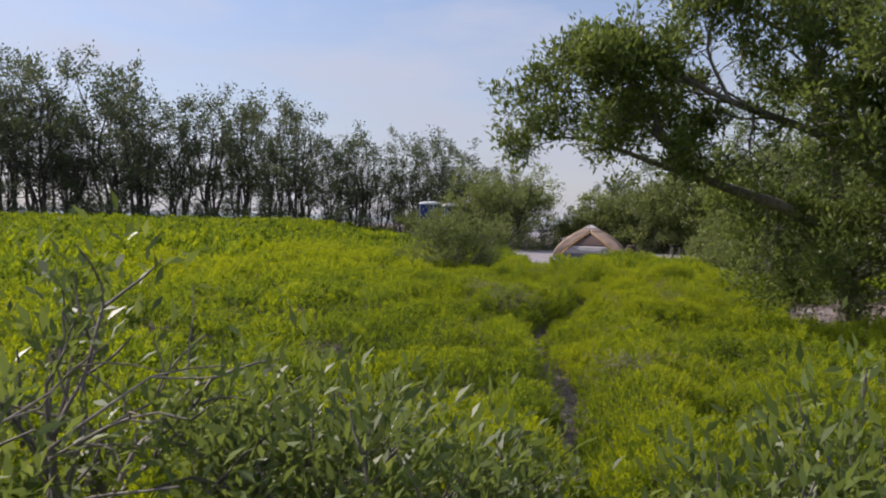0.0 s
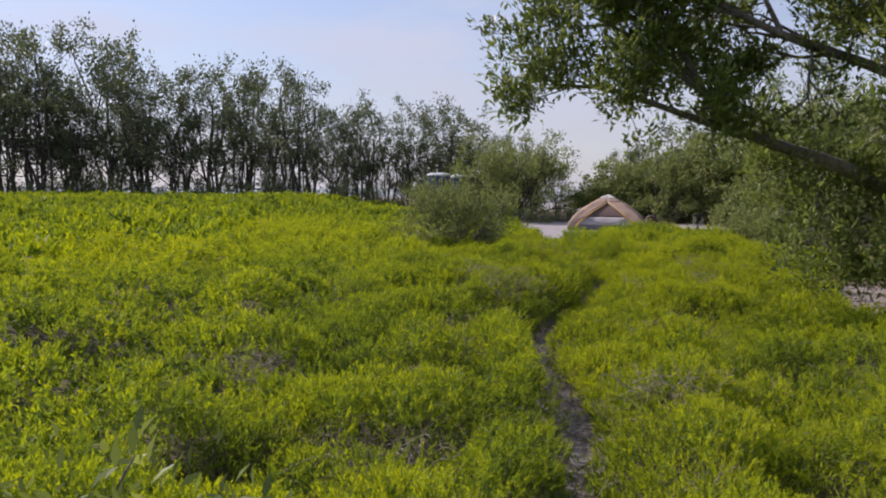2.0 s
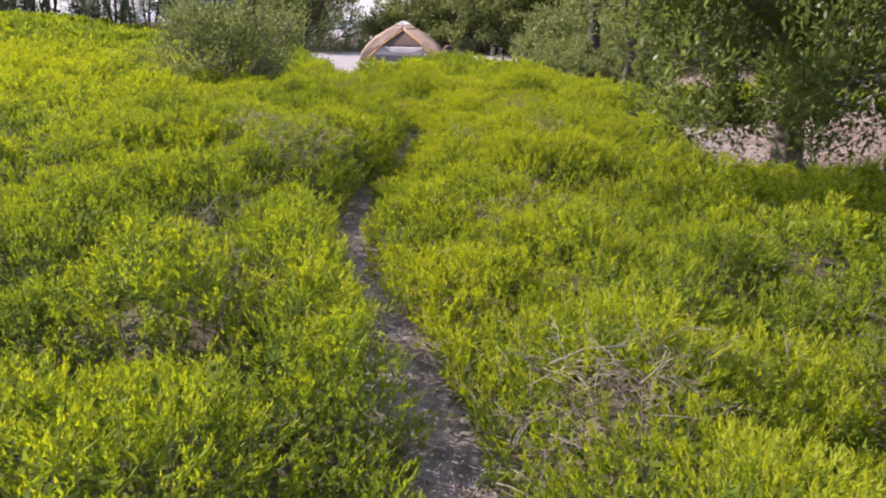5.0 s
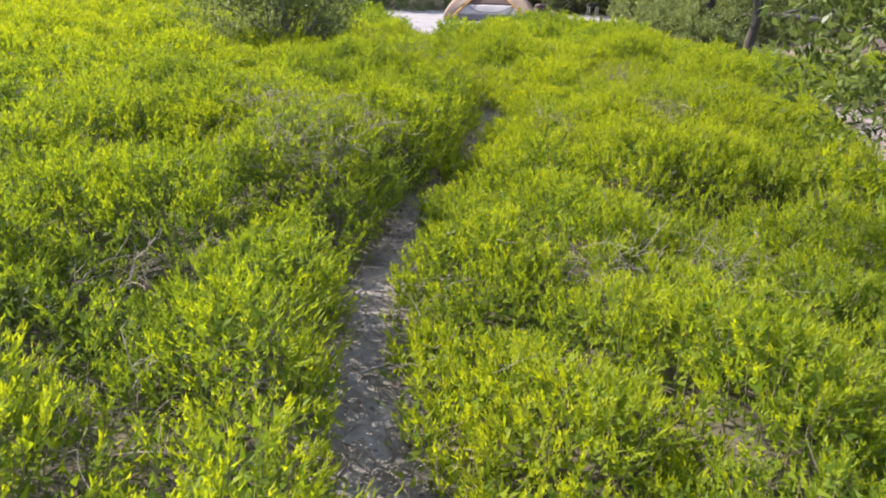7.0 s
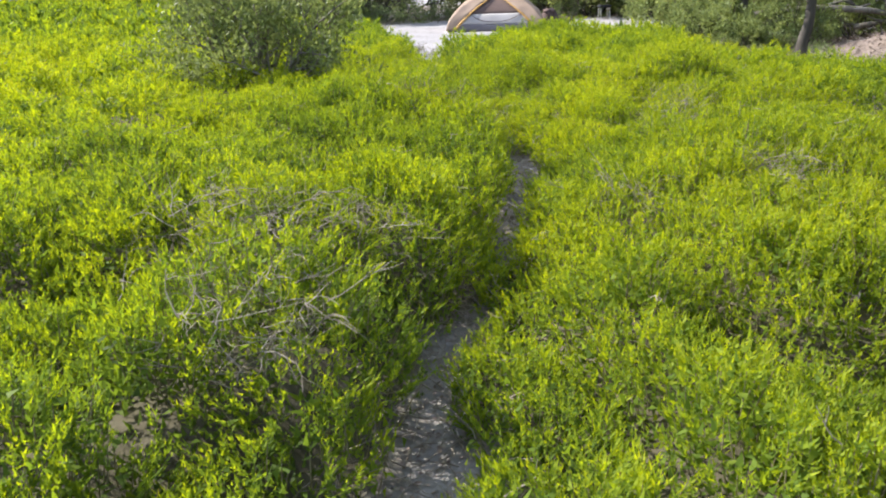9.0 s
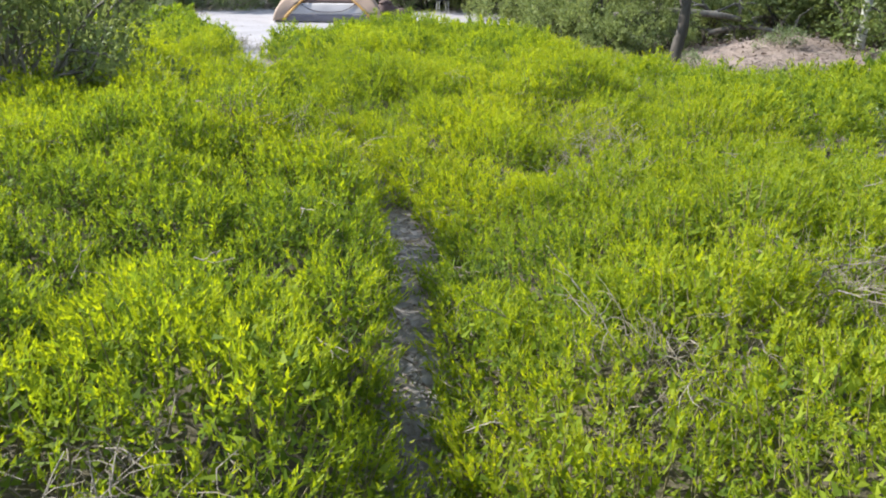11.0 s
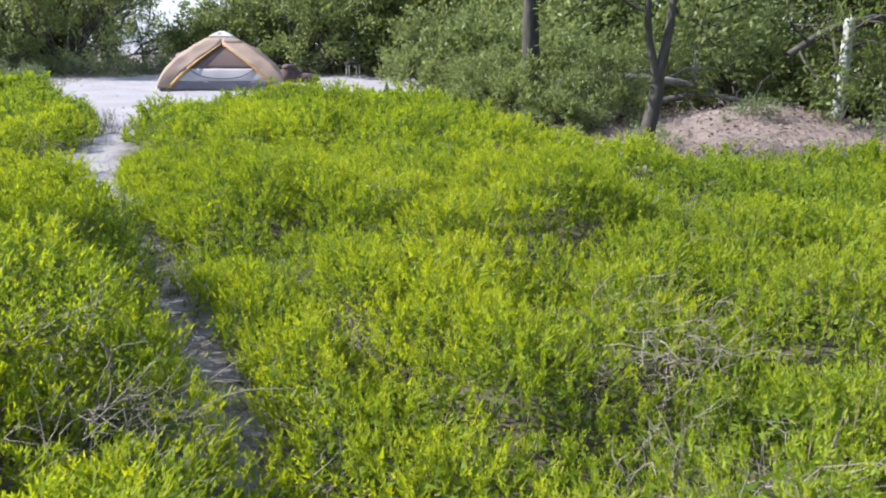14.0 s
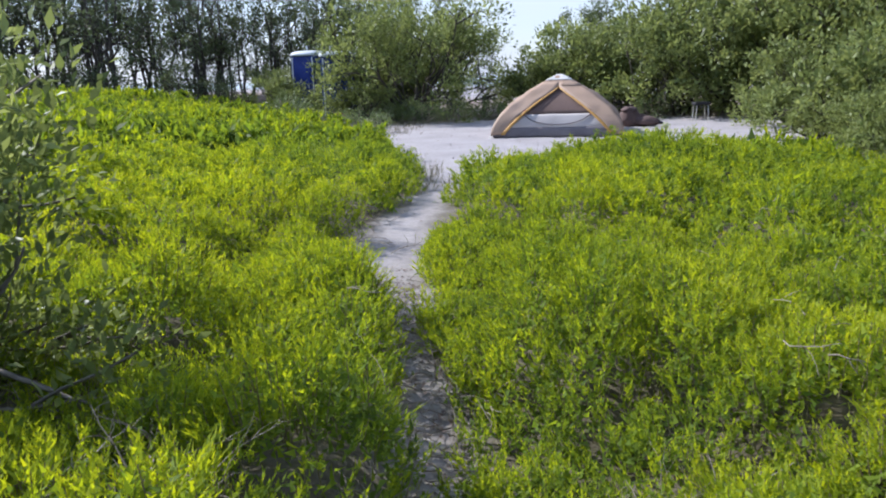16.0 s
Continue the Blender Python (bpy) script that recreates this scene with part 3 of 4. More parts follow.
        tagged(st, "thin woody stems inside the green thicket", "stems", kind="stuff")


def spots(x0, x1, y0, y1, per_m2, rng):
    n = int((x1 - x0) * (y1 - y0) * per_m2)
    return rng.uniform(x0, x1, n), rng.uniform(y0, y1, n)


def from_trail(x, y):
    """Distance from the line walked and its continuation."""
    return np.abs(x - trail_x(np.clip(y, -16, 7.2))) + np.maximum(0, y - 6.5) * 0.6


# dead, grey, leafless patches: centre and radius
DEAD = [(-0.75, -1.75, 0.26), (-1.05, -2.2, 0.22), (-0.95, -4.3, 0.20), (-1.25, -4.6, 0.16), (-0.55, -7.95, 0.36), (0.80, -4.15, 0.17), (1.35, -3.9, 0.15), (1.62, 2.0, 0.20), (1.30, 1.05, 0.20), (0.92, -1.1, 0.20), (1.64, -0.8, 0.16), (-0.42, 1.85, 0.30), (0.51, 3.6, 0.16), (-0.62, -5.6, 0.20), (0.55, 2.7, 0.14), (-0.9, 3.2, 0.2), (2.4, -6.2, 0.2), (-2.2, -6.6, 0.25), (-3.0, -2.6, 0.25), (0.9, -6.9, 0.22), (-0.75, -3.1, 0.18)]

rng_t = np.random.default_rng(5)
sx, sy = spots(-4.2, 4.4, -12.6, 8.6, 450, rng_t)
sel = from_trail(sx, sy) < 2.1 + 0.6 * rng_t.uniform(size=len(sx)) + 0.7 * step(-2.5, -1, sy) * step(5.5, 4, sy)
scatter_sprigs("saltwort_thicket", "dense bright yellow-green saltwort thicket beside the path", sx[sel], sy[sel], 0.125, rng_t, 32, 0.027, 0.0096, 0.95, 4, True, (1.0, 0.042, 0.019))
sx, sy = spots(-9.5, 9.0, -12.5, 17.5, 150, rng_t)
ft = from_trail(sx, sy)
sel = (ft > 2.1 + 0.6 * rng_t.uniform(size=len(sx)) + 0.7 * step(-2.5, -1, sy) * step(5.5, 4, sy)) & (ft < 7.2 + 0.8 * rng_t.uniform(size=len(sx)))
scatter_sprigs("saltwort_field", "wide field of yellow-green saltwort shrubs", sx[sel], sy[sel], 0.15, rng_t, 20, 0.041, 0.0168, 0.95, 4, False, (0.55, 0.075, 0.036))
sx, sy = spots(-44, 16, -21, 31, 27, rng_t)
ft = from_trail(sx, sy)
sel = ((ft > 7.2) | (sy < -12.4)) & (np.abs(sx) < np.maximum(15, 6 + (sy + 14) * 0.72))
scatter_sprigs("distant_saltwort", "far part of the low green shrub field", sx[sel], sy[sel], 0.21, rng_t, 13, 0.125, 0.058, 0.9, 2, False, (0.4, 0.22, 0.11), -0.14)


# ---- twigs, litter and pebbles on the ground ----
def tubes(lines, sides=3):
    """Tubes along polylines: lines of (points n x 3, radii n). Returns corners and quads."""
    V, F, at = [], [], 0
    ring = np.linspace(0, 2 * np.pi, sides, endpoint=False)
    for pts, rad in lines:
        pts, rad = np.asarray(pts, float), np.asarray(rad, float)
        t = np.gradient(pts, axis=0)
        t /= np.linalg.norm(t, axis=1, keepdims=True) + 1e-9
        ref = np.where(np.abs(t[:, 2:3]) > 0.9, [[1.0, 0, 0]], [[0, 0, 1.0]])
        a = np.cross(t, ref)
        a /= np.linalg.norm(a, axis=1, keepdims=True) + 1e-9
        b = np.cross(t, a)
        V.append((pts[:, None] + rad[:, None, None] * (np.cos(ring)[None, :, None] * a[:, None] + np.sin(ring)[None, :, None] * b[:, None])).reshape(-1, 3))
        n = len(pts)
        i = at + np.arange(n - 1)[:, None] * sides + np.arange(sides)[None]
        j = at + np.arange(n - 1)[:, None] * sides + (np.arange(sides)[None] + 1) % sides
        F.append(np.stack([i, j, j + sides, i + sides], -1).reshape(-1, 4))
        at += n * sides
    return np.concatenate(V), np.concatenate(F)


def twig_lines(rng, x, y, z, length, thick, upward, fork=2, n=6):
    """A crooked dead twig with side shoots."""
    out = []
    a = rng.uniform(0, 6.283)
    d = np.array([math.cos(a), math.sin(a), upward * rng.uniform(0.3, 1.2)])
    p, pts = np.array([x, y, z]), []
    for k in range(n):
        pts.append(p.copy())
        d = d / np.linalg.norm(d) + rng.normal(0, 0.30, 3) * (1, 1, 0.6)
        d[2] -= 0.10 * upward
        p = p + d / np.linalg.norm(d) * length / n
    out.append((np.array(pts), np.linspace(thick, thick * 0.4, n)))
    for f in range(fork):
        k = rng.integers(1, n - 1)
        q, e, sub = pts[k].copy(), d + rng.normal(0, 0.8, 3), []
        for _ in range(4):
            sub.append(q.copy())
            e = e / np.linalg.norm(e) + rng.normal(0, 0.3, 3)
            q = q + e / np.linalg.norm(e) * length * 0.12
        out.append((np.array(sub), np.linspace(thick * 0.6, thick * 0.3, 4)))
    return out


rng_w = np.random.default_rng(17)
lines = []
for cx, cy, r in DEAD:
    top_h = float(plan(np.array([cx]), np.array([cy]))[1][0])
    for _ in range(int(430 * r)):
        a, q = rng_w.uniform(0, 6.283), r * 1.5 * math.sqrt(rng_w.uniform())
        x, y = cx + q * math.cos(a), cy + q * math.sin(a)
        z = rng_w.uniform(max(0.03, top_h - 0.32), max(0.06, top_h - 0.05))
        lines += twig_lines(rng_w, x, y, z, rng_w.uniform(0.14, 0.40), rng_w.uniform(0.0014, 0.0034), 0.9, 3)
for _ in range(620):
    y = rng_w.uniform(-7.8, 6.2)
    side = rng_w.choice([-1, 1])
    x = float(trail_x(y)) + side * rng_w.uniform(0.09, 0.30)
    lines += twig_lines(rng_w, x, y, ground_z(x, y) + rng_w.uniform(0.01, 0.10), rng_w.uniform(0.10, 0.32), rng_w.uniform(0.0016, 0.0042), 0.8, 1, 5)
for cx, cy in ((4.1, 9.5), (4.3, 8.7), (6.0, 7.6), (6.5, 7.5), (7.3, 7.7), (6.9, 8.3), (3.5, 8.7), (3.45, 9.5), (3.9, 8.0), (4.9, 6.9), (5.6, 6.7), (-1.9, 8.0), (-1.95, 9.0), (3.7, 2.2), (3.6, -1.4)):
    for _ in range(70):
        x, y = cx + rng_w.normal(0, 0.22), cy + rng_w.normal(0, 0.22)
        lines += twig_lines(rng_w, x, y, ground_z(x, y) + rng_w.uniform(0.0, 0.12), rng_w.uniform(0.15, 0.42), rng_w.uniform(0.002, 0.005), 1.1, 2, 5)
V, F = tubes(lines)
tagged(new("dead_brush", mesh_of("dead_brush", V, F, M_TWIG)), "tangles of grey leafless twigs in the green thicket", "twigs", kind="stuff")

lines = []
for _ in range(1900):
    y = rng_w.uniform(-8.5, 7.0)
    x = float(trail_x(y)) + rng_w.normal(0.05, 0.15)
    lines += twig_lines(rng_w, x, y, ground_z(x, y) + 0.008, rng_w.uniform(0.06, 0.34), rng_w.uniform(0.0015, 0.0045), 0.10, 1, 5)
for _ in range(520):
    x, y = rng_w.uniform(-4, 4.2), rng_w.uniform(-11, 8)
    d, top_a, _, gz, _ = plan(np.array([x]), np.array([y]))
    if d[0] > 0:
        lines += twig_lines(rng_w, x, y, float(top_a[0]) - rng_w.uniform(0.02, 0.12), rng_w.uniform(0.10, 0.32), rng_w.uniform(0.0016, 0.004), 0.5, 2, 5)
for _ in range(500):
    x, y = rng_w.uniform(3.6, 12), rng_w.choice([rng_w.uniform(-3, 3), rng_w.uniform(6.5, 15)])
    if plan(np.array([x]), np.array([y]))[0][0] < 0:
        lines += twig_lines(rng_w, x, y, ground_z(x, y) + 0.02, rng_w.uniform(0.2, 0.8), rng_w.uniform(0.003, 0.011), 0.35, 2, 5)
V, F = tubes(lines)
tagged(new("fallen_twigs", mesh_of("fallen_twigs", V, F, M_TWIG)), "dry grey twigs lying on the path and litter", "twigs", kind="stuff")


def litter(name, label, xs, ys, size, mat, lift=0.012):
    rng = np.random.default_rng(len(xs))
    z = plan(xs, ys)[3] + lift * rng.uniform(0.2, 1.4, len(xs))
    d = rng.normal(size=(len(xs), 3)) * (1, 1, 0.35)
    L = size * rng.uniform(0.6, 1.5, len(xs))
    V = leaf_quads(np.stack([xs, ys, z], 1), d, L, L * rng.uniform(0.35, 0.7, len(xs)), rng)
    tagged(new(name, mesh_of(name, V, quads(len(xs)), mat)), label, "leaf litter", kind="stuff")


lx, ly = rng_w.uniform(-1, 1, 5200), rng_w.uniform(-9, 7.4, 5200)
lx = trail_x(ly) + lx * 0.24
litter("path_litter", "small dry leaf flakes on the dirt path", lx, ly, 0.022, M_DRYLEAF, 0.006)
lx, ly = rng_w.uniform(3.4, 14, 26000), rng_w.uniform(-3.2, 15.5, 26000)
soil = plan(lx, ly)[2]
sel = (soil[:, 2] > 0.2) | ((soil[:, 1] > 0.5) & (ly < 4))
litter("leaf_litter", "pinkish brown fallen leaves heaped under the trees", lx[sel], ly[sel], 0.060, M_DRYLEAF, 0.05)
lx, ly = rng_w.uniform(-5, 6, 700), rng_w.uniform(7, 27, 700)
sel = plan(lx, ly)[0] < -0.1
litter("clearing_litter", "scattered dark leaves on the pale sand", lx[sel], ly[sel], 0.045, M_DRYLEAF, 0.006)


# ---- trees and bushes ----
def grow(wood, tips, p, d, length, r, depth, rng, wander=0.22, splits=3, spread=0.75, lift=0.05, shrink=0.66, n=3):
    d = np.asarray(d, float) / np.linalg.norm(d)
    p = np.asarray(p, float)
    pts = [p.copy()]
    for _ in range(n):
        d = d + rng.normal(0, wander, 3)
        d[2] += lift
        d /= np.linalg.norm(d)
        p = p + d * length / n
        pts.append(p.copy())
    wood.append((np.array(pts), np.linspace(r, r * 0.55, n + 1)))
    if depth <= 0:
        tips.append((pts[-1], d)); tips.append((pts[-2], d))
        return
    for k in range(splits):
        u = rng.uniform(0.35, 1.0) if k else 1.0
        i = min(n, int(u * n + 0.5))
        side = rng.normal(size=3)
        side -= side @ d * d
        side /= np.linalg.norm(side)
        a = spread * rng.uniform(0.5, 1.3)
        grow(wood, tips, pts[i], d * math.cos(a) + side * math.sin(a), length * shrink * rng.uniform(0.75, 1.2), r * 0.58, depth - 1, rng, wander, splits, spread, lift, shrink, n)


def foliage(name, tips, per_tip, spread, leaf_len, leaf_wide, mat, rng, up=0.5):
    P, D = np.array([t[0] for t in tips]), np.array([t[1] for t in tips])
    n = len(P) * per_tip
    tone = np.repeat(rng.uniform(0.1, 0.75, len(P)), per_tip)
    P, D = np.repeat(P, per_tip, 0), np.repeat(D, per_tip, 0)
    off = rng.normal(size=(n, 3)) * spread
    dirs = D * 0.5 + rng.normal(size=(n, 3)) * 0.65 + off / spread * 0.25 + (0, 0, up)
    s = rng.uniform(0.7, 1.25, n)
    V = leaf_quads(P + off, dirs, leaf_len * s, leaf_wide * s, rng)
    return mesh_of(name, V, quads(n), mat, {"tone": np.repeat(tone, 4)})


def plant(name, wood, tips, label, category, group, leaf, bark, per_tip, spread, leaf_len, leaf_wide, rng, up=0.5, sides=5, trunk_parts=1, limbs=0):
    """A tree or bush at the origin: trunk, branches and crown."""
    ob = base(name, 0, 0, 0, 0, label, category, group)
    for line in wood[:trunk_parts]:
        V, F = tubes([line], 8)
        part_mesh("trunk", mesh_of("trunk", V, F, bark, None, True), ob)
    for line in wood[trunk_parts:trunk_parts + limbs]:
        V, F = tubes([line], 8)
        part_mesh("limb", mesh_of("limb", V, F, bark, None, True), ob)
    if wood[trunk_parts + limbs:]:
        V, F = tubes(wood[trunk_parts + limbs:], sides)
        tagged(part_mesh("branchwork", mesh_of("branchwork", V, F, bark, None, True), ob), kind="stuff")
    part_mesh("crown", foliage("crown", tips, per_tip, spread, leaf_len, leaf_wide, leaf, rng, up), ob)
    return ob


def spine(points, r0, r1, n=4):
    """A smooth tapered limb through a few points."""
    P = np.array(points, float)
    t = np.linspace(0, len(P) - 1, n * (len(P) - 1) + 1)
    Q = np.stack([np.interp(t, np.arange(len(P)), P[:, k]) for k in range(3)], 1)
    for _ in range(2):
        Q[1:-1] = (Q[:-2] + 2 * Q[1:-1] + Q[2:]) / 4
    return Q, np.linspace(r0, r1, len(Q))


def big_tree():
    rng = np.random.default_rng(101)
    trunk = spine([(0, 0, -0.1), (-0.04, -0.02, 0.5), (-0.12, -0.1, 1.0), (-0.2, -0.2, 1.5)], 0.19, 0.14)
    limbs = [spine([(-0.2, -0.2, 1.4), (-1.2, -0.9, 1.95), (-2.5, -1.6, 2.28), (-3.0, -1.9, 2.75), (-3.4, -2.2, 3.5)], 0.10, 0.03),
             spine([(-2.5, -1.6, 2.28), (-3.3, -1.9, 2.55), (-4.0, -2.1, 2.8), (-4.6, -2.1, 2.85)], 0.05, 0.014),
             spine([(-0.2, -0.2, 1.5), (0.1, -1.0, 2.4), (-1.0, -1.7, 2.95), (-2.2, -2.1, 3.3), (-3.0, -2.3, 3.7)], 0.095, 0.03),
             spine([(-0.15, -0.1, 1.3), (0.9, 0.3, 2.3), (1.9, 0.6, 3.4), (2.6, 0.8, 4.4)], 0.09, 0.02),
             spine([(-0.2, -0.2, 1.5), (-0.5, -0.5, 3.0), (-1.0, -0.7, 4.4), (-1.4, -0.9, 5.6)], 0.09, 0.02),
             spine([(-3.0, -1.9, 2.75), (-3.7, -2.2, 3.3), (-4.1, -2.3, 3.5)], 0.04, 0.012),
             spine([(-2.2, -2.1, 3.3), (-2.6, -2.3, 4.0), (-2.4, -2.2, 4.6)], 0.03, 0.01),
             spine([(-0.1, -0.4, 1.7), (0.7, -1.7, 2.2), (0.0, -2.6, 2.35), (-0.8, -3.1, 2.7)], 0.06, 0.02),
             spine([(-0.1, -0.1, 0.9), (-0.7, -0.5, 1.3), (-1.2, -0.7, 1.2)], 0.035, 0.012),
             spine([(-0.05, -0.1, 0.8), (0.6, -0.6, 1.2), (1.2, -0.9, 1.3)], 0.035, 0.012),
             spine([(-0.05, -0.05, 0.6), (-0.4, -0.8, 1.0), (-0.5, -1.3, 0.9)], 0.03, 0.012),
             spine([(-0.1, -0.1, 1.1), (0.3, -1.0, 1.6), (0.5, -1.8, 1.6)], 0.04, 0.012),
             spine([(-0.15, -0.1, 1.2), (-0.9, -0.2, 1.8), (-1.5, -0.2, 2.0)], 0.04, 0.012),
             spine([(-0.1, 0.0, 1.2), (0.9, 0.2, 1.7), (1.7, 0.1, 1.9)], 0.04, 0.012),
             spine([(-1.0, -1.7, 2.95), (-1.2, -2.2, 3.6), (-1.0, -2.5, 4.4)], 0.04, 0.012),
             spine([(0.1, -1.0, 2.4), (-0.2, -2.6, 3.0), (-0.8, -3.6, 3.4)], 0.05, 0.014),
             spine([(0.1, -1.0, 2.4), (0.4, -2.4, 3.2), (0.2, -3.3, 3.9)], 0.05, 0.014),
             spine([(0.1, -1.0, 2.4), (0.9, -1.5, 3.2), (1.4, -1.8, 4.0)], 0.05, 0.014),
             spine([(1.9, 0.6, 3.4), (2.4, -0.6, 3.9), (2.6, -1.6, 4.3)], 0.04, 0.012),
             spine([(-1.0, -0.7, 4.4), (-2.2, -1.2, 4.9), (-3.0, -1.5, 5.2)], 0.035, 0.012)]
    wood, tips = [trunk] + limbs, []
    for q, (pts, rad) in enumerate(limbs):
        low = q in (8, 9, 10, 11, 12, 13)
        count = 12 if q == 1 else 15 if not low else 9
        for k in range(count):
            i = int((0.30 + 0.70 * (k + 0.5) / count) * (len(pts) - 1))
            if q in (0, 2, 3, 4) and i < len(pts) * 0.38:
                continue
            d = pts[min(i + 1, len(pts) - 1)] - pts[i - 1]
            d = d / np.linalg.norm(d) + rng.normal(0, 0.75, 3) + (0, 0, -0.15 if low else 0.15)
            grow(wood, tips, pts[i], d, rng.uniform(0.38, 0.66), max(0.010, rad[i] * 0.45), 2, rng, 0.2, 3, 0.75, 0.05)
        grow(wood, tips, pts[-1], pts[-1] - pts[-3] + (0, 0, 0.02), 0.5, rad[-1], 2, rng, 0.2, 3, 0.7, 0.05)
    ob = plant("buttonwood_tree", wood, tips, "broad leaning grey tree with leathery dark green leaves", "tree", "", M_BIGLEAF, M_BARK, 17, 0.085, 0.10, 0.038, rng, 0.5, 4, 1, len(limbs))
    ob.matrix_basis = pose(4.42, -0.75, ground_z(4.42, -0.75))


big_tree()


def wood_tree(seed, high, label):
    """A crooked, many-stemmed, half-bare tree of the wood, scaled to its height."""
    rng = np.random.default_rng(seed)
    wood, tips, stems = [], [], 3
    for k in range(stems):
        a = k * 2.1 + rng.uniform(0, 1)
        h = high * rng.uniform(0.55, 0.80)
        lean = rng.uniform(0.06, 0.22)
        top = np.array([math.cos(a) * lean * h, math.sin(a) * lean * h, h])
        foot = np.array([math.cos(a) * 0.22, math.sin(a) * 0.22, -0.2])
        mids = [foot + (top - foot) * f + rng.normal(0, 0.28, 3) * (1, 1, 0.2) for f in (0.2, 0.42, 0.62, 0.82)]
        wood.append(spine([foot, *mids, top], 0.10 * rng.uniform(0.7, 1.15), 0.03, 2))
    for k in range(stems):
        pts, rad = wood[k]
        for j in range(8):
            i = int((0.22 + 0.78 * (j + rng.uniform(0.2, 0.9)) / 8) * (len(pts) - 1))
            d = rng.normal(0, 1.0, 3) * (1, 1, 0.3) + (0, 0, 0.65)
            mine = []
            grow(wood, mine, pts[i], d, high * rng.uniform(0.10, 0.17), rad[i] * 0.6, 2, rng, 0.24, 2, 0.7, 0.08, 0.74)
            if rng.uniform() < (0.85 if j < 5 else 0.62):
                tips += [t for t in mine if rng.uniform() < 0.8]
        grow(wood, tips, pts[-1], pts[-1] - pts[-3], high * 0.12, rad[-1], 2, rng, 0.26, 2, 0.6, 0.08, 0.74)
    size = high / max(float(line[0][:, 2].max()) for line in wood)
    wood = [(pts * (1, 1, size), rad) for pts, rad in wood]
    tips = [(p * (1, 1, size), d) for p, d in tips]
    return plant("woodland_tree", wood, tips, label, "tree", "trees of the wood", M_WOODLEAF, M_DARKBARK, 15, 0.20, 0.20, 0.12, rng, 0.3, 3, stems)


def bush(name, seed, high, wide, label, group, leaf, leaf_len, leaf_wide, per_tip, stems=9, bark=M_DARKBARK, depth=2, splits=3, spread=0.12):
    """A rounded bush of many stems from the ground."""
    rng = np.random.default_rng(seed)
    wood, tips = [], []
    for k in range(stems):
        a = k * 2.4 + rng.uniform(-0.4, 0.4)
        out = math.sqrt((k + 0.5) / stems) * rng.uniform(0.8, 1.15)
        d = np.array([math.cos(a) * out * wide / high * 1.1, math.sin(a) * out * wide / high * 1.1, 1.05 - 0.80 * min(1.0, out)])
        grow(wood, tips, (math.cos(a) * 0.06 * wide, math.sin(a) * 0.06 * wide, -0.05), d, high * rng.uniform(0.40, 0.56), 0.012 * high + 0.006, depth, rng, 0.16, splits, 0.62, 0.03, 0.62)
    if depth > 2:
        wood = [w for w in wood if w[1][0] > (0.012 * high + 0.006) * 0.3]
    return plant(name, wood, tips, label, "bush", group, leaf, bark, per_tip, spread, leaf_len, leaf_wide, rng, 0.45, 3, 0)


def place(ob, spots_list, rng, lo=0.9, hi=1.12, first=True):
    """Sets a thing at the first spot and copies of it at the others: x, y, size."""
    for k, (x, y, s) in enumerate(spots_list):
        m = pose(x, y, ground_z(x, y), 0, 0, rng.uniform(0, 360)) @ Matrix.Diagonal((s * rng.uniform(lo, hi), s * rng.uniform(lo, hi), s, 1))
        if k == 0:
            ob.matrix_basis = m
        else:
            c = copy_thing(ob, Matrix())
            c.matrix_basis = m


rng_p = np.random.default_rng(77)
kinds = [wood_tree(200 + k, 9.0, "tall thin half-bare tree with dark leaves at the wood's edge") for k in range(5)]
rows = [[] for _ in kinds]
for k in range(56):
    x = -50 + 45 * ((k * 0.618034) % 1.0) ** 0.92
    y = 33.5 + 1.6 * (k % 4) + rng_p.uniform(-0.8, 0.8)
    tall = float(np.interp(x, [-50, -38, -30, -25, -18, -16, -13, -10.5, -9, -5], [12.6, 12.4, 10.0, 9.8, 8.3, 6.6, 6.0, 7.0, 6.4, 4.6]))
    rows[k % 5].append((x, y, tall / 9.0 * rng_p.choice([0.62, 0.78, 0.92, 1.02]) * rng_p.uniform(0.94, 1.04)))
for k, spot in enumerate([(1.6, 33.0, 0.48), (3.6, 34.0, 0.6), (5.8, 32.5, 0.66), (8.2, 33.0, 0.72), (10.6, 30.5, 0.74), (12.6, 27.5, 0.8), (14.6, 23.5, 0.8), (9.6, 22.0, 0.6), (-6.6, 31.5, 0.5), (12.2, 13.6, 0.55), (13.8, 18.5, 0.7), (7.8, 28.8, 0.55), (-9.2, 34.0, 0.74), (-11.2, 35.2, 0.60), (-13.2, 33.6, 0.62), (-7.7, 33.2, 0.50), (-4.4, 33.4, 0.46), (-3.0, 32.0, 0.36), (-15.0, 33.0, 0.64)]):
    rows[k % 5].append(spot)
for ob, spots_list in zip(kinds, rows):
    place(ob, spots_list, rng_p)

hedge = [bush("undergrowth_bush", 300 + k, 2.4, 1.6, "dark tangled undergrowth bush below the wood", "undergrowth of the wood", M_WOODLEAF, 0.17, 0.085, 7, 8, spread=0.18) for k in range(2)]
rows = [[], []]
for k in range(26):
    x = -46 + 41 * ((k * 0.618034 + 0.3) % 1.0)
    rows[k % 2].append((x, 31.8 + rng_p.uniform(-0.6, 1.4), rng_p.uniform(0.45, 0.85)))
for ob, spots_list in zip(hedge, rows):
    place(ob, spots_list, rng_p)

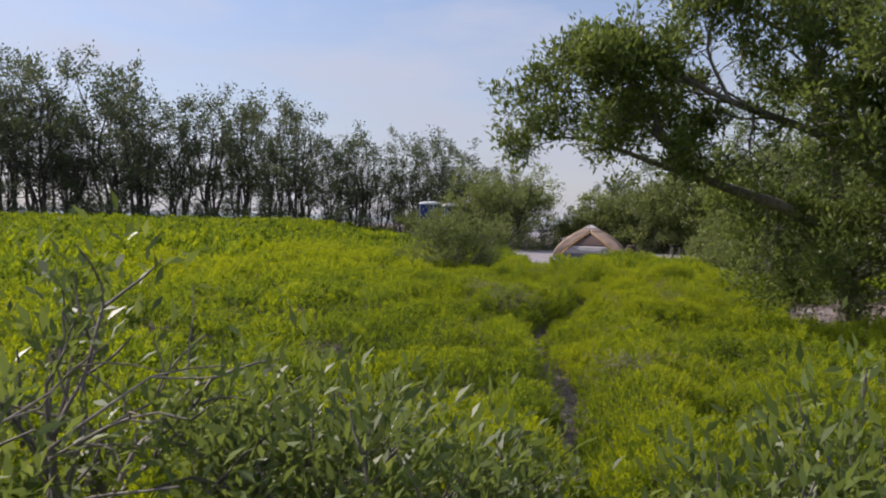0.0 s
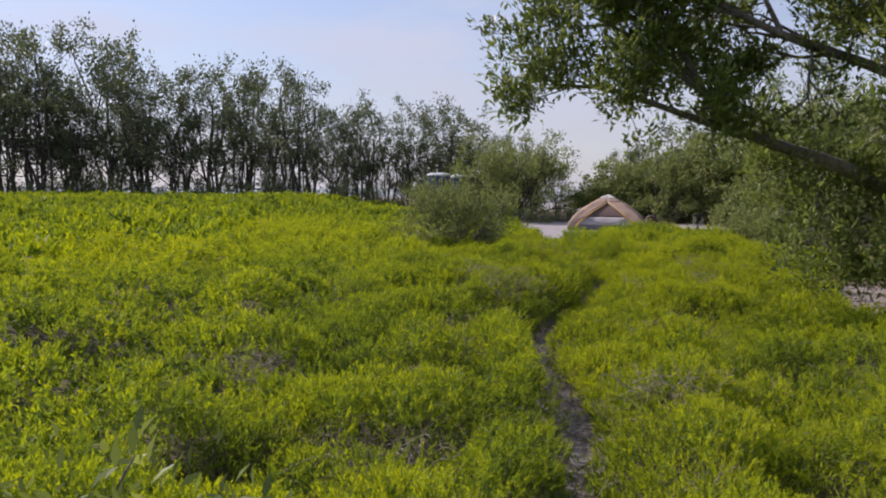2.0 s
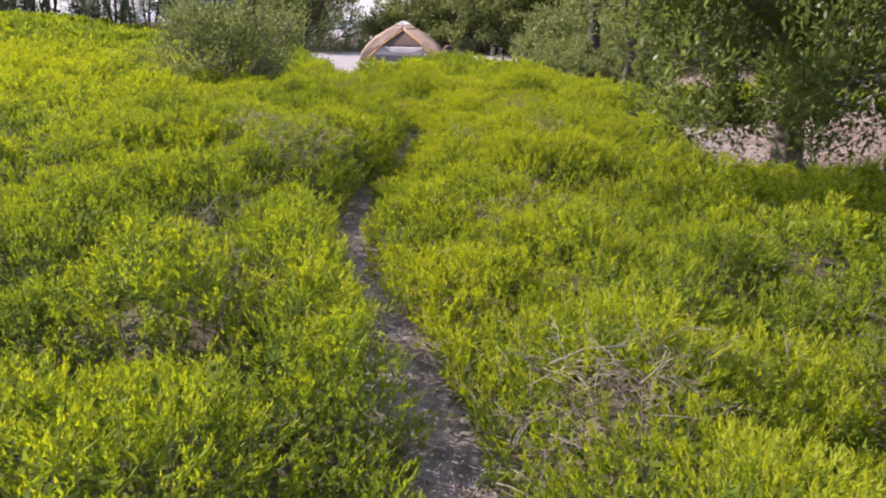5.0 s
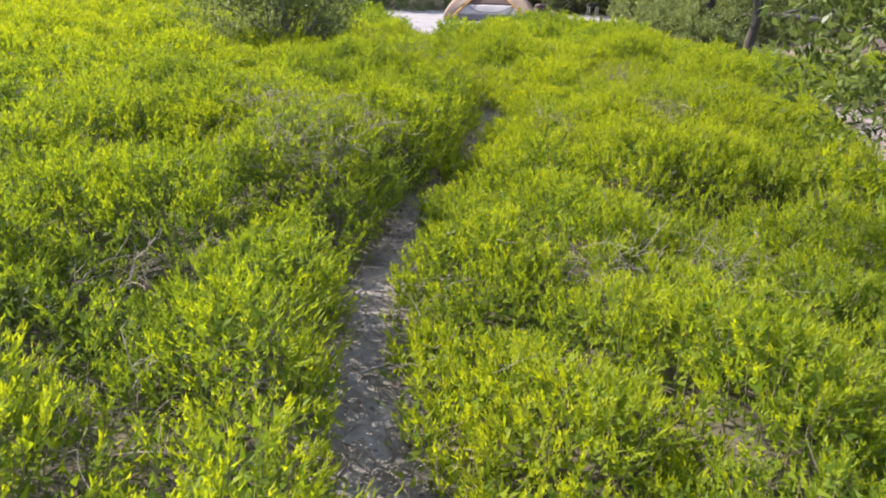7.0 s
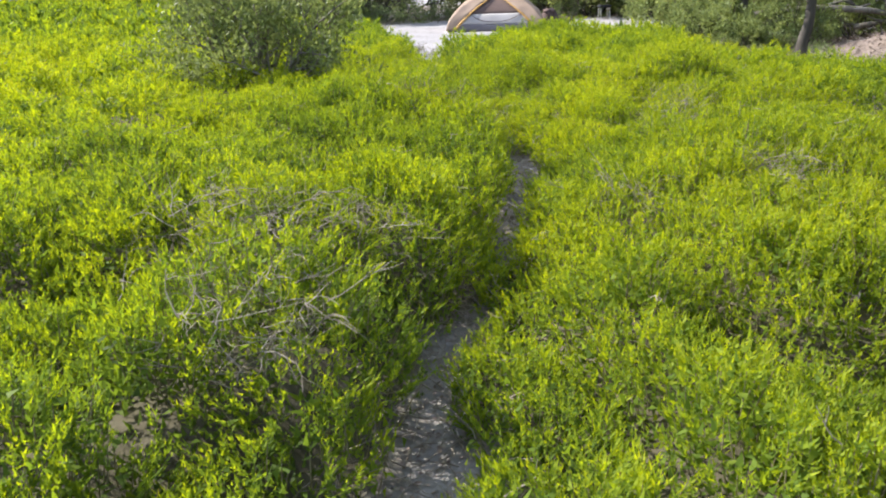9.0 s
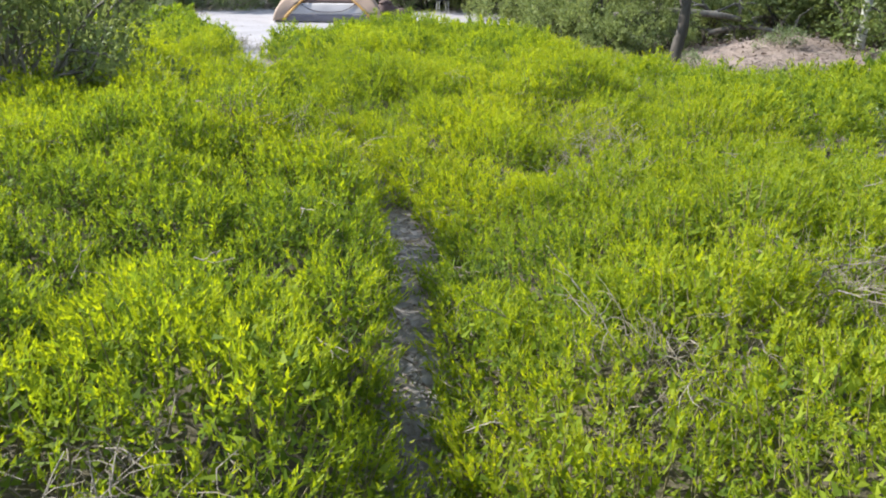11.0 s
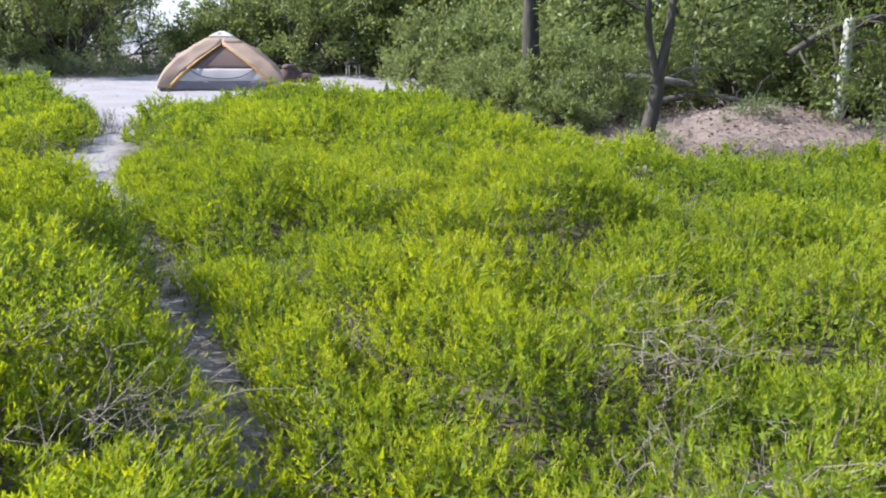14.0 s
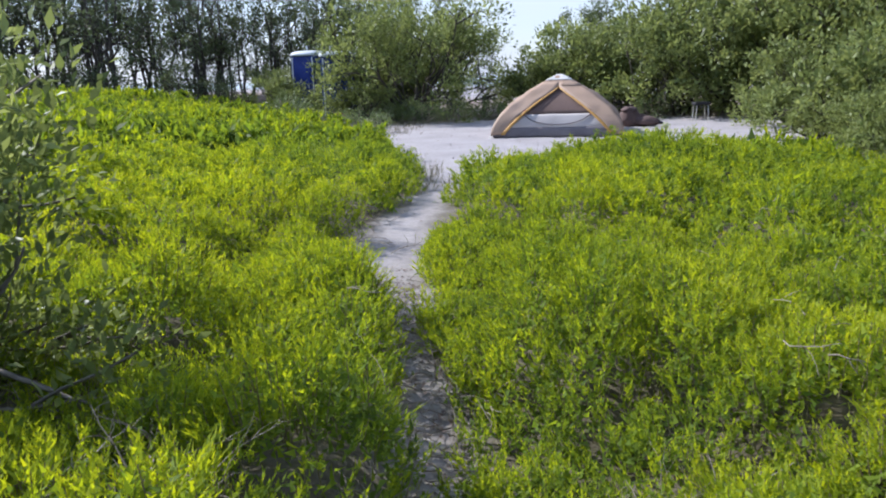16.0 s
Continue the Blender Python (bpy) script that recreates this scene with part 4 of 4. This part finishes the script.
# low far trees and undergrowth behind the tent
for ob, x, y, size, turn in [(kinds[1], 0.4, 33.0, 0.42, 40), (kinds[3], 1.2, 34.6, 0.47, 200), (kinds[2], 2.3, 33.6, 0.45, 120), (hedge[0], 0.7, 32.2, 0.75, 80), (hedge[1], 2.2, 32.4, 0.85, 10)]:
    c = copy_thing(ob, Matrix())
    c.matrix_basis = pose(x, y, ground_z(x, y), 0, 0, turn) @ Matrix.Diagonal((size * 1.15, size * 1.15, size, 1))

round_bush = bush("round_bush", 401, 4.2, 2.8, "large round olive-green bush beside the sandy clearing", "", M_BUSHLEAF, 0.13, 0.062, 17, 20, depth=3, splits=3, spread=0.13)
round_bush.matrix_basis = pose(-5.0, 28.0, 0, 0, 0, 30) @ Matrix.Diagonal((1.08, 1.0, 1.12, 1))
lone_bush = bush("path_bush", 405, 1.65, 1.2, "low dark green bush with leathery leaves in the thicket", "", M_BUSHLEAF, 0.058, 0.027, 32, 26, M_BARK, depth=2, splits=3, spread=0.085)
lone_bush.matrix_basis = pose(-2.84, 3.95, 0.18, 0, 0, 10) @ Matrix.Diagonal((1.12, 0.62, 1.16, 1))

backs = [bush("clearing_bush", 420 + k, 3.0, 2.0, "dense green bush at the back of the clearing", "bushes round the clearing", M_BUSHLEAF, 0.14, 0.07, 11, 12, depth=3, splits=3, spread=0.10) for k in range(3)]
rows = [[(-0.4, 29.4, 0.85), (2.2, 28.6, 1.15), (5.6, 27.2, 1.3), (9.0, 24.5, 1.5), (10.2, 19.5, 1.35), (11.2, 14.5, 1.2), (13.5, 10.8, 1.5)],
        [(0.9, 30.6, 1.1), (3.9, 28.6, 1.1), (7.4, 26.0, 1.45), (10.8, 26.5, 1.9), (12.5, 17.5, 1.8), (-5.2, 31.5, 1.0), (15.0, 14.0, 1.9), (9.6, 12.8, 0.75), (5.9, 11.4, 0.42), (8.7, 14.9, 0.62), (10.6, 11.6, 0.6), (5.2, 15.0, 0.4)],
        [(-7.0, 30.0, 0.9), (-10.6, 29.8, 0.6), (-6.35, 26.7, 0.5), (6.3, 13.7, 0.55), (7.0, 15.6, 0.62), (7.9, 13.2, 0.42), (6.1, 17.6, 0.62), (5.0, 31.0, 1.7), (8.5, 30.0, 2.0), (13.5, 22.0, 2.1), (7.6, 18.6, 0.95), (15.5, 7.5, 1.6), (12.5, 1.8, 1.4), (16.5, 2.5, 1.9), (6.4, 22.6, 0.8), (8.3, 20.8, 1.1)]]
for ob, spots_list in zip(backs, rows):
    place(ob, spots_list, rng_p)

broad = [bush("broadleaf_bush", 460 + k, 1.7, 1.25, "silvery-green bush with broad pale leaves by the sand", "broad-leaved bushes", M_BUSHLEAF, 0.15, 0.060, 6, 14, M_DARKBARK, 3, 3, 0.06) for k in range(2)]
rows = [[(5.2, 18.4, 0.85), (6.0, 15.6, 0.85), (4.7, 11.9, 0.60)],
        [(5.7, 16.9, 1.0), (4.8, 13.6, 0.60), (4.6, 10.3, 0.38)]]
for ob, spots_list in zip(broad, rows):
    place(ob, spots_list, rng_p)

fringe = [bush("grey_shrub", 440 + k, 0.75, 0.6, "low grey-green shrub with dry stems at the thicket's edge", "grey shrubs by the litter", M_GREYLEAF, 0.055, 0.026, 9, 9, M_TWIG, 2, 3, 0.06) for k in range(2)]
rows = [[(4.75, 10.6, 0.9), (5.4, 11.6, 1.1), (5.3, 14.0, 1.3), (5.5, 8.9, 0.6), (5.6, 16.0, 1.0), (3.9, -1.9, 0.6), (5.3, 3.2, 0.8)],
        [(5.0, 11.0, 1.0), (6.2, 11.2, 1.1), (5.4, 12.4, 1.3), (7.6, 9.6, 0.6), (6.2, 12.6, 1.3), (5.9, 14.5, 1.2), (8.9, 8.2, 0.9), (-3.4, 13.6, 0.6), (-5.2, 26.9, 1.4), (-3.6, 27.0, 1.3), (-2.5, 27.7, 1.2), (-4.4, 26.5, 1.1), (-6.0, 27.5, 1.4), (0.6, 28.2, 1.3), (2.9, 27.2, 1.3), (-4.9, 22.6, 0.9), (-6.2, 24.6, 1.0), (-5.6, 26.0, 0.9), (-8.3, 26.4, 1.3), (-9.2, 27.2, 1.5), (6.8, 16.8, 1.2)]]
for ob, spots_list in zip(fringe, rows):
    place(ob, spots_list, rng_p)


woody = bush("woody_shrub", 470, 0.78, 0.50, "green shrub with bare grey twigs beside the path", "", M_SPRIG, 0.030, 0.010, 26, 14, M_TWIG, 2, 3, 0.045)
woody.matrix_basis = pose(-0.68, 2.20, ground_z(-0.68, 2.20)) @ Matrix.Diagonal((0.85, 0.9, 0.9, 1))


def side_tree(name, x, y, trunk, limbs, bark, label, leaf, seed, per_limb=5, size=0.9):
    rng = np.random.default_rng(seed)
    wood, tips = [spine(*trunk)] + [spine(*l) for l in limbs], []
    for pts, rad in wood[1:]:
        for k in range(per_limb):
            i = int((0.4 + 0.6 * (k + 0.5) / per_limb) * (len(pts) - 1))
            grow(wood, tips, pts[i], rng.normal(0, 0.8, 3) + (0, 0, 0.35), size * rng.uniform(0.7, 1.1), max(0.012, rad[i] * 0.5), 2, rng, 0.22, 3, 0.75, 0.03)
    ob = plant(name, wood, tips, label, "tree", "", leaf, bark, 16, 0.13, 0.105, 0.045, rng, 0.5, 4, 1, len(limbs))
    ob.matrix_basis = pose(x, y, ground_z(x, y))
    return ob


side_tree("forked_tree", 4.95, 7.95, ([(0, 0, -0.1), (-0.05, 0, 0.35), (0.04, 0, 0.7), (0.05, 0.02, 1.0)], 0.10, 0.08),
          [([(0.05, 0.02, 0.95), (-0.12, 0.05, 1.5), (-0.18, 0.0, 2.3), (-0.5, 0.2, 3.2)], 0.055, 0.02), ([(0.05, 0.02, 0.95), (0.16, 0.0, 1.6), (0.2, 0.1, 2.5), (0.6, 0.3, 3.6)], 0.065, 0.02)], M_DARKBARK,
          "slim forked tree with rough grey bark", M_BUSHLEAF, 501, 5, 0.7)
side_tree("dark_tree", 5.35, 12.9, ([(0, 0, -0.1), (-0.02, 0, 0.8), (-0.08, 0.02, 1.8), (-0.05, 0, 2.8)], 0.19, 0.13),
          [([(-0.05, 0, 2.7), (-0.7, -0.2, 3.6), (-1.6, -0.4, 4.3)], 0.09, 0.03), ([(-0.05, 0, 2.7), (0.5, 0.2, 3.8), (1.1, 0.3, 4.8)], 0.09, 0.03), ([(-0.07, 0, 1.9), (0.7, -0.3, 2.6), (1.6, -0.4, 3.0)], 0.06, 0.02)], M_DARKBARK,
          "dark thick-trunked tree behind grey shrubs", M_BIGLEAF, 502, 6, 1.0)
side_tree("arching_tree", 11.3, 10.6, ([(0, 0, -0.1), (-0.2, -0.1, 0.7), (-0.6, -0.2, 1.5), (-1.3, -0.4, 1.75)], 0.17, 0.12),
          [([(-1.3, -0.4, 1.75), (-2.2, -0.5, 1.6), (-2.9, -0.5, 1.2)], 0.09, 0.05), ([(-0.6, -0.2, 1.5), (-0.5, 0.2, 2.6), (-1.0, 0.4, 3.6)], 0.09, 0.03), ([(-0.6, -0.2, 1.5), (0.4, -0.2, 2.5), (1.0, 0.0, 3.4)], 0.08, 0.03)], M_DARKBARK,
          "dark tree with an arching low trunk over litter", M_BIGLEAF, 503, 5, 0.9)


# bleached post, fallen branches
pr = spine([(0, 0, -0.15), (0.02, 0, 0.6), (0.0, 0.01, 1.45)], 0.085, 0.075)
pv, pf = tubes([pr], 10)
post = base("bleached_post", 9.1, 9.7, ground_z(9.1, 9.7), 0, "bleached grey upright trunk stump among leaf litter", "post")
part_mesh("stump", mesh_of("stump", pv, pf, M_PALEWOOD, None, True), post)
cap_v, cap_f = tubes([spine([(0, 0.01, 1.44), (0.0, 0.01, 1.48), (0.015, 0.01, 1.52)], 0.074, 0.012, 3)], 10)
part_mesh("broken_tip", mesh_of("broken_tip", cap_v, cap_f, M_PALEWOOD, None, True), post)


def fallen(x, y, z, rz, length, r, seed, label):
    rng = np.random.default_rng(seed)
    ob = base("fallen_branch", x, y, z, rz, label, "branch", "fallen branches")
    main = spine([(-length / 2, 0, 0), (-length * 0.15, 0.1, 0.15), (length * 0.2, -0.05, 0.1), (length / 2, 0.1, -0.1)], r, r * 0.4)
    V, F = tubes([main], 8)
    part_mesh("limb", mesh_of("limb", V, F, M_BARK, None, True), ob)
    wood, tips = [], []
    for k in range(7):
        i = int((0.15 + 0.8 * k / 7) * (len(main[0]) - 1))
        grow(wood, tips, main[0][i], rng.normal(0, 1, 3) + (0.4, 0, 0.5), length * 0.22, r * 0.35, 1, rng, 0.25, 2, 0.6, -0.02)
    for line in wood:
        V, F = tubes([line], 4)
        part_mesh("side_branch", mesh_of("side_branch", V, F, M_BARK, None, True), ob)


fallen(6.9, 11.9, 0.62, -6, 3.1, 0.10, 601, "grey fallen branch propped among the bushes")
fallen(9.4, 13.2, 0.45, 35, 2.6, 0.08, 602, "dark fallen limb lying over leaf litter")
fallen(8.2, 11.6, 0.35, -35, 1.8, 0.06, 603, "short dead limb lying on leaf litter")
fallen(6.9, 3.0, 0.30, 12, 2.4, 0.06, 604, "grey dead branch lying under the broad tree")


# low leafy shrubs at the start of the walk
def near_shrub(x, y, seed, high, wide, label, leaf_len):
    ob = bush("seaside_shrub", seed, high, wide, label, "shrubs at the path's start", M_BIGLEAF, leaf_len, leaf_len * 0.32, 8, 10, M_BARK, 2, 3, 0.085)
    ob.matrix_basis = pose(x, y, 0.18)


near_shrub(-1.35, -11.6, 701, 1.5, 1.0, "leafy dark green shrub with bare grey shoots", 0.095)
near_shrub(-2.6, -11.0, 705, 0.9, 0.8, "leafy dark green shrub deep in the thicket", 0.085)
near_shrub(-0.80, -11.20, 704, 0.98, 0.55, "leafy upright shrub with dark green leaves", 0.080)
near_shrub(-0.18, -11.35, 703, 0.92, 0.45, "upright silvery-green shrub among the thicket", 0.080)
near_shrub(0.22, -10.95, 706, 0.72, 0.30, "small leafy shrub with pale leaf backs", 0.075)
near_shrub(1.38, -11.20, 702, 1.02, 0.45, "leafy upright shrub beside the path's start", 0.085)
near_shrub(2.30, -11.60, 707, 0.95, 0.60, "leafy low shrub among the thicket", 0.080)
near_shrub(-0.85, -10.30, 708, 0.90, 0.50, "low leafy shrub with upright leaves", 0.075)
rng_s = np.random.default_rng(71)
lines = []
for k in range(9):
    lines += twig_lines(rng_s, -1.45 + rng_s.uniform(-0.5, 0.4), -11.65 + rng_s.uniform(-0.3, 0.3), 0.9, rng_s.uniform(0.5, 0.9), 0.007, 1.1, 3)
V, F = tubes(lines, 4)
tagged(new("bare_shoots", mesh_of("bare_shoots", V, F, M_TWIG)), "bare grey shoots rising from a leafy shrub", "twigs", kind="stuff")

# dry grass along the clearing's edge
gx, gy = rng_s.uniform(-9, 9, 60000), rng_s.uniform(6.5, 30, 60000)
dd = outside(gx, gy, CLEARING)
near_back = (gy > 25) & (dd < 0) & (rng_s.uniform(size=len(gx)) < 0.25 * step(25, 28, gy))
sel = ((dd > -0.45) & (dd < 0.25) & (gy > 11) & (value_noise(gx * 0.9, gy * 0.9, 61) > -0.15)) | near_back | ((gx < -4) & (gy > 21) & (rng_s.uniform(size=len(gx)) < 0.35))
gx, gy = gx[sel], gy[sel]
gz = plan(gx, gy)[3]
up = rng_s.normal(0, 0.35, (len(gx), 3)) * (1, 1, 0) + (0, 0, 1)
V = blade_tris(np.stack([gx, gy, gz - 0.01], 1), up, rng_s.uniform(0.08, 0.30, len(gx)), np.full(len(gx), 0.012), rng_s)
tagged(new("dry_grass", mesh_of("dry_grass", V, tris(len(gx)), M_STRAW)), "sparse dry grey-brown grass round the clearing", "grass", kind="stuff")


# ---- the tent ----
def build_tent():
    W, H = 1.49, 1.40
    tent = base("dome_tent", 0.0, 21.5, 0.012, -2, "tan dome tent with ochre edges and mesh front, pitched on sand", "tent")

    def arc(s):
        """Radius and height along a pole from corner (0) to top (1)."""
        return 1 - s ** 1.9, s

    def wall(side, s, u, push=0.0, swell=0.06):
        """A point of a side: s up the poles, u across from -1 to 1."""
        r, h = arc(s)
        out = r * W + push + swell * (1 - u * u) * math.sin(math.pi * min(1.0, s * 1.2)) * (0 if side == 0 else 1)
        x, y = u * (r * W + push), -out
        a = side * math.pi / 2
        return Vector((x * math.cos(a) - y * math.sin(a), x * math.sin(a) + y * math.cos(a), h * H + push * 0.4))

    def sheet(name, side, srange, urange, mat, label="", push=0.0, ns=16, nu=12, thick=0.006, wrinkle=0.0, seed=0):
        bm = bmesh.new()
        rng = random.Random(seed)
        grid = []
        for i in range(ns + 1):
            s = srange[0] + (srange[1] - srange[0]) * i / ns
            u0, u1 = urange(s)
            rowv = []
            for j in range(nu + 1):
                u = u0 + (u1 - u0) * j / nu
                p = wall(side, s, u, push)
                if wrinkle:
                    p += Vector((noise.noise(p * 4), noise.noise(p * 4 + Vector((9, 0, 0))), noise.noise(p * 4 + Vector((0, 9, 0))))) * wrinkle
                rowv.append(bm.verts.new(p))
            grid.append(rowv)
        for i in range(ns):
            for j in range(nu):
                bm.faces.new((grid[i][j], grid[i][j + 1], grid[i + 1][j + 1], grid[i + 1][j]))
        bmesh.ops.remove_doubles(bm, verts=bm.verts, dist=0.0005)
        bmesh.ops.recalc_face_normals(bm, faces=bm.faces)
        bmesh.ops.solidify(bm, geom=bm.faces[:], thickness=thick)
        return part(name, bm, mat, tent, label, True)

    full = lambda s: (-1.0, 1.0)
    for side, nm in ((1, "fly_side"), (2, "fly_back"), (3, "fly_side")):
        sheet(nm, side, (0.05, 1.0), full, M_FLY, "", 0.035, wrinkle=0.045)
        sheet("fly_hem", side, (0.012, 0.06), full, M_FLYEDGE, "ochre hem", 0.045, 3, 12)
    for k, sg in enumerate((-1, 1)):
        rim = (lambda s, sg=sg: (sg * 1.0, sg * max(0.0, 1.0 - (1 - (0.86 - 0.62 * s) * (1 - min(1, s / 0.80) ** 6)))))
        sheet("fly_flap", 0, (0.03, 0.86), rim, M_FLY, "", 0.05, 18, 5, wrinkle=0.035)
        trim = (lambda s, sg=sg: (sg * (1.0 - (1 - (0.86 - 0.62 * s) * (1 - min(1, s / 0.80) ** 6))), sg * max(0.0, 1.0 - (1.06 - (0.86 - 0.62 * s) * (1 - min(1, s / 0.80) ** 6)))))
        sheet("flap_trim", 0, (0.03, 0.80), trim, M_FLYEDGE, "ochre edging of the flap", 0.056, 18, 2)
    sheet("fly_top", 0, (0.80, 1.0), full, M_FLY, "", 0.05, 5, 6)
    for side in range(4):
        sheet("vent_cap", side, (0.90, 1.0), full, M_CAP, "pale vent cap", 0.062, 5, 8, wrinkle=0.02)
    sheet("floor_tub", 0, (0.0, 0.16), full, M_TUB, "grey groundsheet wall", 0.0, 4, 14, wrinkle=0.012)
    sheet("inner_panel", 0, (0.16, 0.37), full, M_CREAM, "cream inner panel", 0.0, 6, 14, wrinkle=0.014)
    sheet("mesh_window", 0, (0.375, 0.93), full, M_MESHWIN, "dark insect mesh", -0.015, 10, 12)
    # curved door zip
    zip_pts = [wall(0, 0.20 + 0.26 * (abs(u) / 0.72) ** 2.4, u, 0.012) for u in np.linspace(-0.72, 0.72, 25)]
    V, F = tubes([(np.array([tuple(p) for p in zip_pts]), np.full(25, 0.011))], 5)
    part_mesh("door_zip", mesh_of("door_zip", V, F, M_TUB, None, True), tent, "grey curved zip")
    for sg in (-1, 1):
        p = wall(0, 0.42, sg * 0.60, 0.05)
        V, F = tubes([(np.array([(p.x, p.y, p.z), (p.x + 0.02 * sg, p.y - 0.03, p.z - 0.10), (p.x, p.y - 0.03, p.z - 0.22)]), np.array([0.022, 0.018, 0.010]))], 5)
        part_mesh("tie_strap", mesh_of("tie_strap", V, F, M_RED), tent, "dark red tie strap")
    for sx_ in (-1, 1):
        pts = []
        for k in range(17):
            s = -1 + 2 * k / 16
            r, h = arc(1 - abs(s))
            pts.append((sx_ * math.copysign(r, s) * (W - 0.03), math.copysign(r, s) * (W - 0.03), h * H - 0.02))
        V, F = tubes([(np.array(pts), np.full(17, 0.009))], 6)
        part_mesh("tent_pole", mesh_of("tent_pole", V, F, M_POLE, None, True), tent)
    for cx in (-1, 1):
        for cy in (-1, 1):
            V, F = tubes([(np.array([(cx * (W + 0.09), cy * (W + 0.09), -0.05), (cx * (W + 0.05), cy * (W + 0.05), 0.05)]), np.array([0.010, 0.012]))], 6)
            part_mesh("peg", mesh_of("peg", V, F, M_POLE), tent)
    bm = bmesh.new()
    box(bm, 0, 0, 0.012, 2 * W - 0.06, 2 * W - 0.06, 0.012, 0.004)
    part("groundsheet", bm, M_TUB, tent)


build_tent()


# ---- things beside the tent ----
def lump(name, parent, x, y, z, sx_, sy_, sz_, mat, seed, label=""):
    bm = bmesh.new()
    bmesh.ops.create_icosphere(bm, subdivisions=3, radius=1.0)
    for v in bm.verts:
        n_ = noise.noise(v.co * 1.6 + Vector((seed, 0, 0))) * 0.28 + noise.noise(v.co * 4.5 + Vector((0, seed, 0))) * 0.10
        v.co = v.co * (1 + n_)
        v.co = Vector((v.co.x * sx_ + x, v.co.y * sy_ + y, max(-0.9, v.co.z) * sz_ + z))
    return part(name, bm, mat, parent, label, True)


pack = base("rucksack", 1.85, 23.4, 0.0, 20, "dark reddish-brown rucksack slumped on sand by the tent", "bag")
lump("bag_body", pack, 0, 0, 0.22, 0.32, 0.24, 0.26, M_BROWNBAG, 3)
lump("top_lid", pack, -0.03, -0.02, 0.44, 0.22, 0.18, 0.09, M_BROWNBAG, 5)
lump("side_pocket", pack, 0.30, -0.06, 0.16, 0.10, 0.12, 0.16, M_BROWNBAG, 8)
roll = base("stuff_sack", 2.25, 23.2, 0.0, -15, "dark cloth sack lying on the sand", "bag")
lump("sack_body", roll, 0, 0, 0.13, 0.36, 0.14, 0.14, M_BROWNBAG, 11)
lump("sack_neck", roll, 0.36, 0, 0.10, 0.09, 0.05, 0.05, M_BLACK, 12)

stool = base("camp_stool", 3.95, 25.1, 0.0, 12, "small camp stool with a black seat and pale legs", "stool")
bm = bmesh.new(); box(bm, 0, 0, 0.49, 0.46, 0.36, 0.09, 0.03)
part("seat", bm, M_BLACK, stool)
for cx, cy in ((-0.16, -0.12), (0.16, -0.12), (-0.16, 0.12), (0.16, 0.12)):
    V, F = tubes([(np.array([(cx * 1.15, cy * 1.15, -0.01), (cx, cy, 0.49)]), np.array([0.014, 0.014]))], 8)
    part_mesh("leg", mesh_of("leg", V, F, M_PALEWOOD, None, True), stool)


# ---- blue cabins ----
def cabin(x, y, rz, wide, high, label):
    z = ground_z(x, y)
    c = base("portable_toilet", x, y, z, rz, label, "portable toilet", "blue cabins")
    bm = bmesh.new(); box(bm, 0, 0, 0.08, wide + 0.06, wide + 0.06, 0.16, 0.02)
    part("skid_base", bm, M_BLUE, c)
    bm = bmesh.new(); box(bm, 0, 0, high * 0.5 + 0.06, wide, wide, high - 0.2, 0.05)
    part("body", bm, M_BLUE, c)
    for k in (-1, 1):
        bm = bmesh.new(); box(bm, k * (wide / 2 - 0.09), -wide / 2 - 0.014, high * 0.5, 0.05, 0.03, high - 0.3, 0.008)
        part("corner_post", bm, M_WHITE, c, "white corner post")
    bm = bmesh.new(); box(bm, 0.0, -wide / 2 - 0.012, high * 0.48, wide * 0.62, 0.024, high * 0.80, 0.01)
    door = part("door", bm, M_BLUE, c)
    bm = bmesh.new(); box(bm, wide * 0.24, -wide / 2 - 0.04, high * 0.47, 0.04, 0.03, 0.14, 0.008)
    part("door_handle", bm, M_WHITE, door)
    bm = bmesh.new()
    bmesh.ops.create_uvsphere(bm, u_segments=20, v_segments=10, radius=1.0)
    for v in bm.verts:
        v.co = Vector((math.copysign(abs(v.co.x) ** 0.55, v.co.x) * (wide / 2 + 0.10), math.copysign(abs(v.co.y) ** 0.55, v.co.y) * (wide / 2 + 0.10), high - 0.06 + max(v.co.z, -0.35) * 0.15))
    part("roof", bm, M_WHITE, c, "white domed roof", True)
    V, F = tubes([(np.array([(-wide * 0.3, wide * 0.3, high), (-wide * 0.3, wide * 0.3, high + 0.28)]), np.array([0.04, 0.04]))], 8)
    part_mesh("vent_pipe", mesh_of("vent_pipe", V, F, M_WHITE), c)


cabin(-7.55, 28.2, 8, 1.12, 2.30, "blue portable toilet with a white domed roof")
cabin(-9.45, 30.8, -14, 1.05, 2.30, "blue portable toilet half hidden by bushes")
crate = base("wooden_crate", -7.05, 26.3, ground_z(-7.05, 26.3), 15, "small rust-brown wooden crate on the grass", "crate")
crate.scale = (0.7, 0.7, 0.62)
for k in range(3):
    bm = bmesh.new(); box(bm, 0, -0.2, 0.28 + 0.16 * k, 0.6, 0.02, 0.13, 0.004); part("slat", bm, M_RUST, crate)
    bm = bmesh.new(); box(bm, 0, 0.2, 0.28 + 0.16 * k, 0.6, 0.02, 0.13, 0.004); part("slat", bm, M_RUST, crate)
for k in (-1, 1):
    bm = bmesh.new(); box(bm, k * 0.29, 0, 0.36, 0.02, 0.38, 0.72, 0.004); part("end_panel", bm, M_RUST, crate)
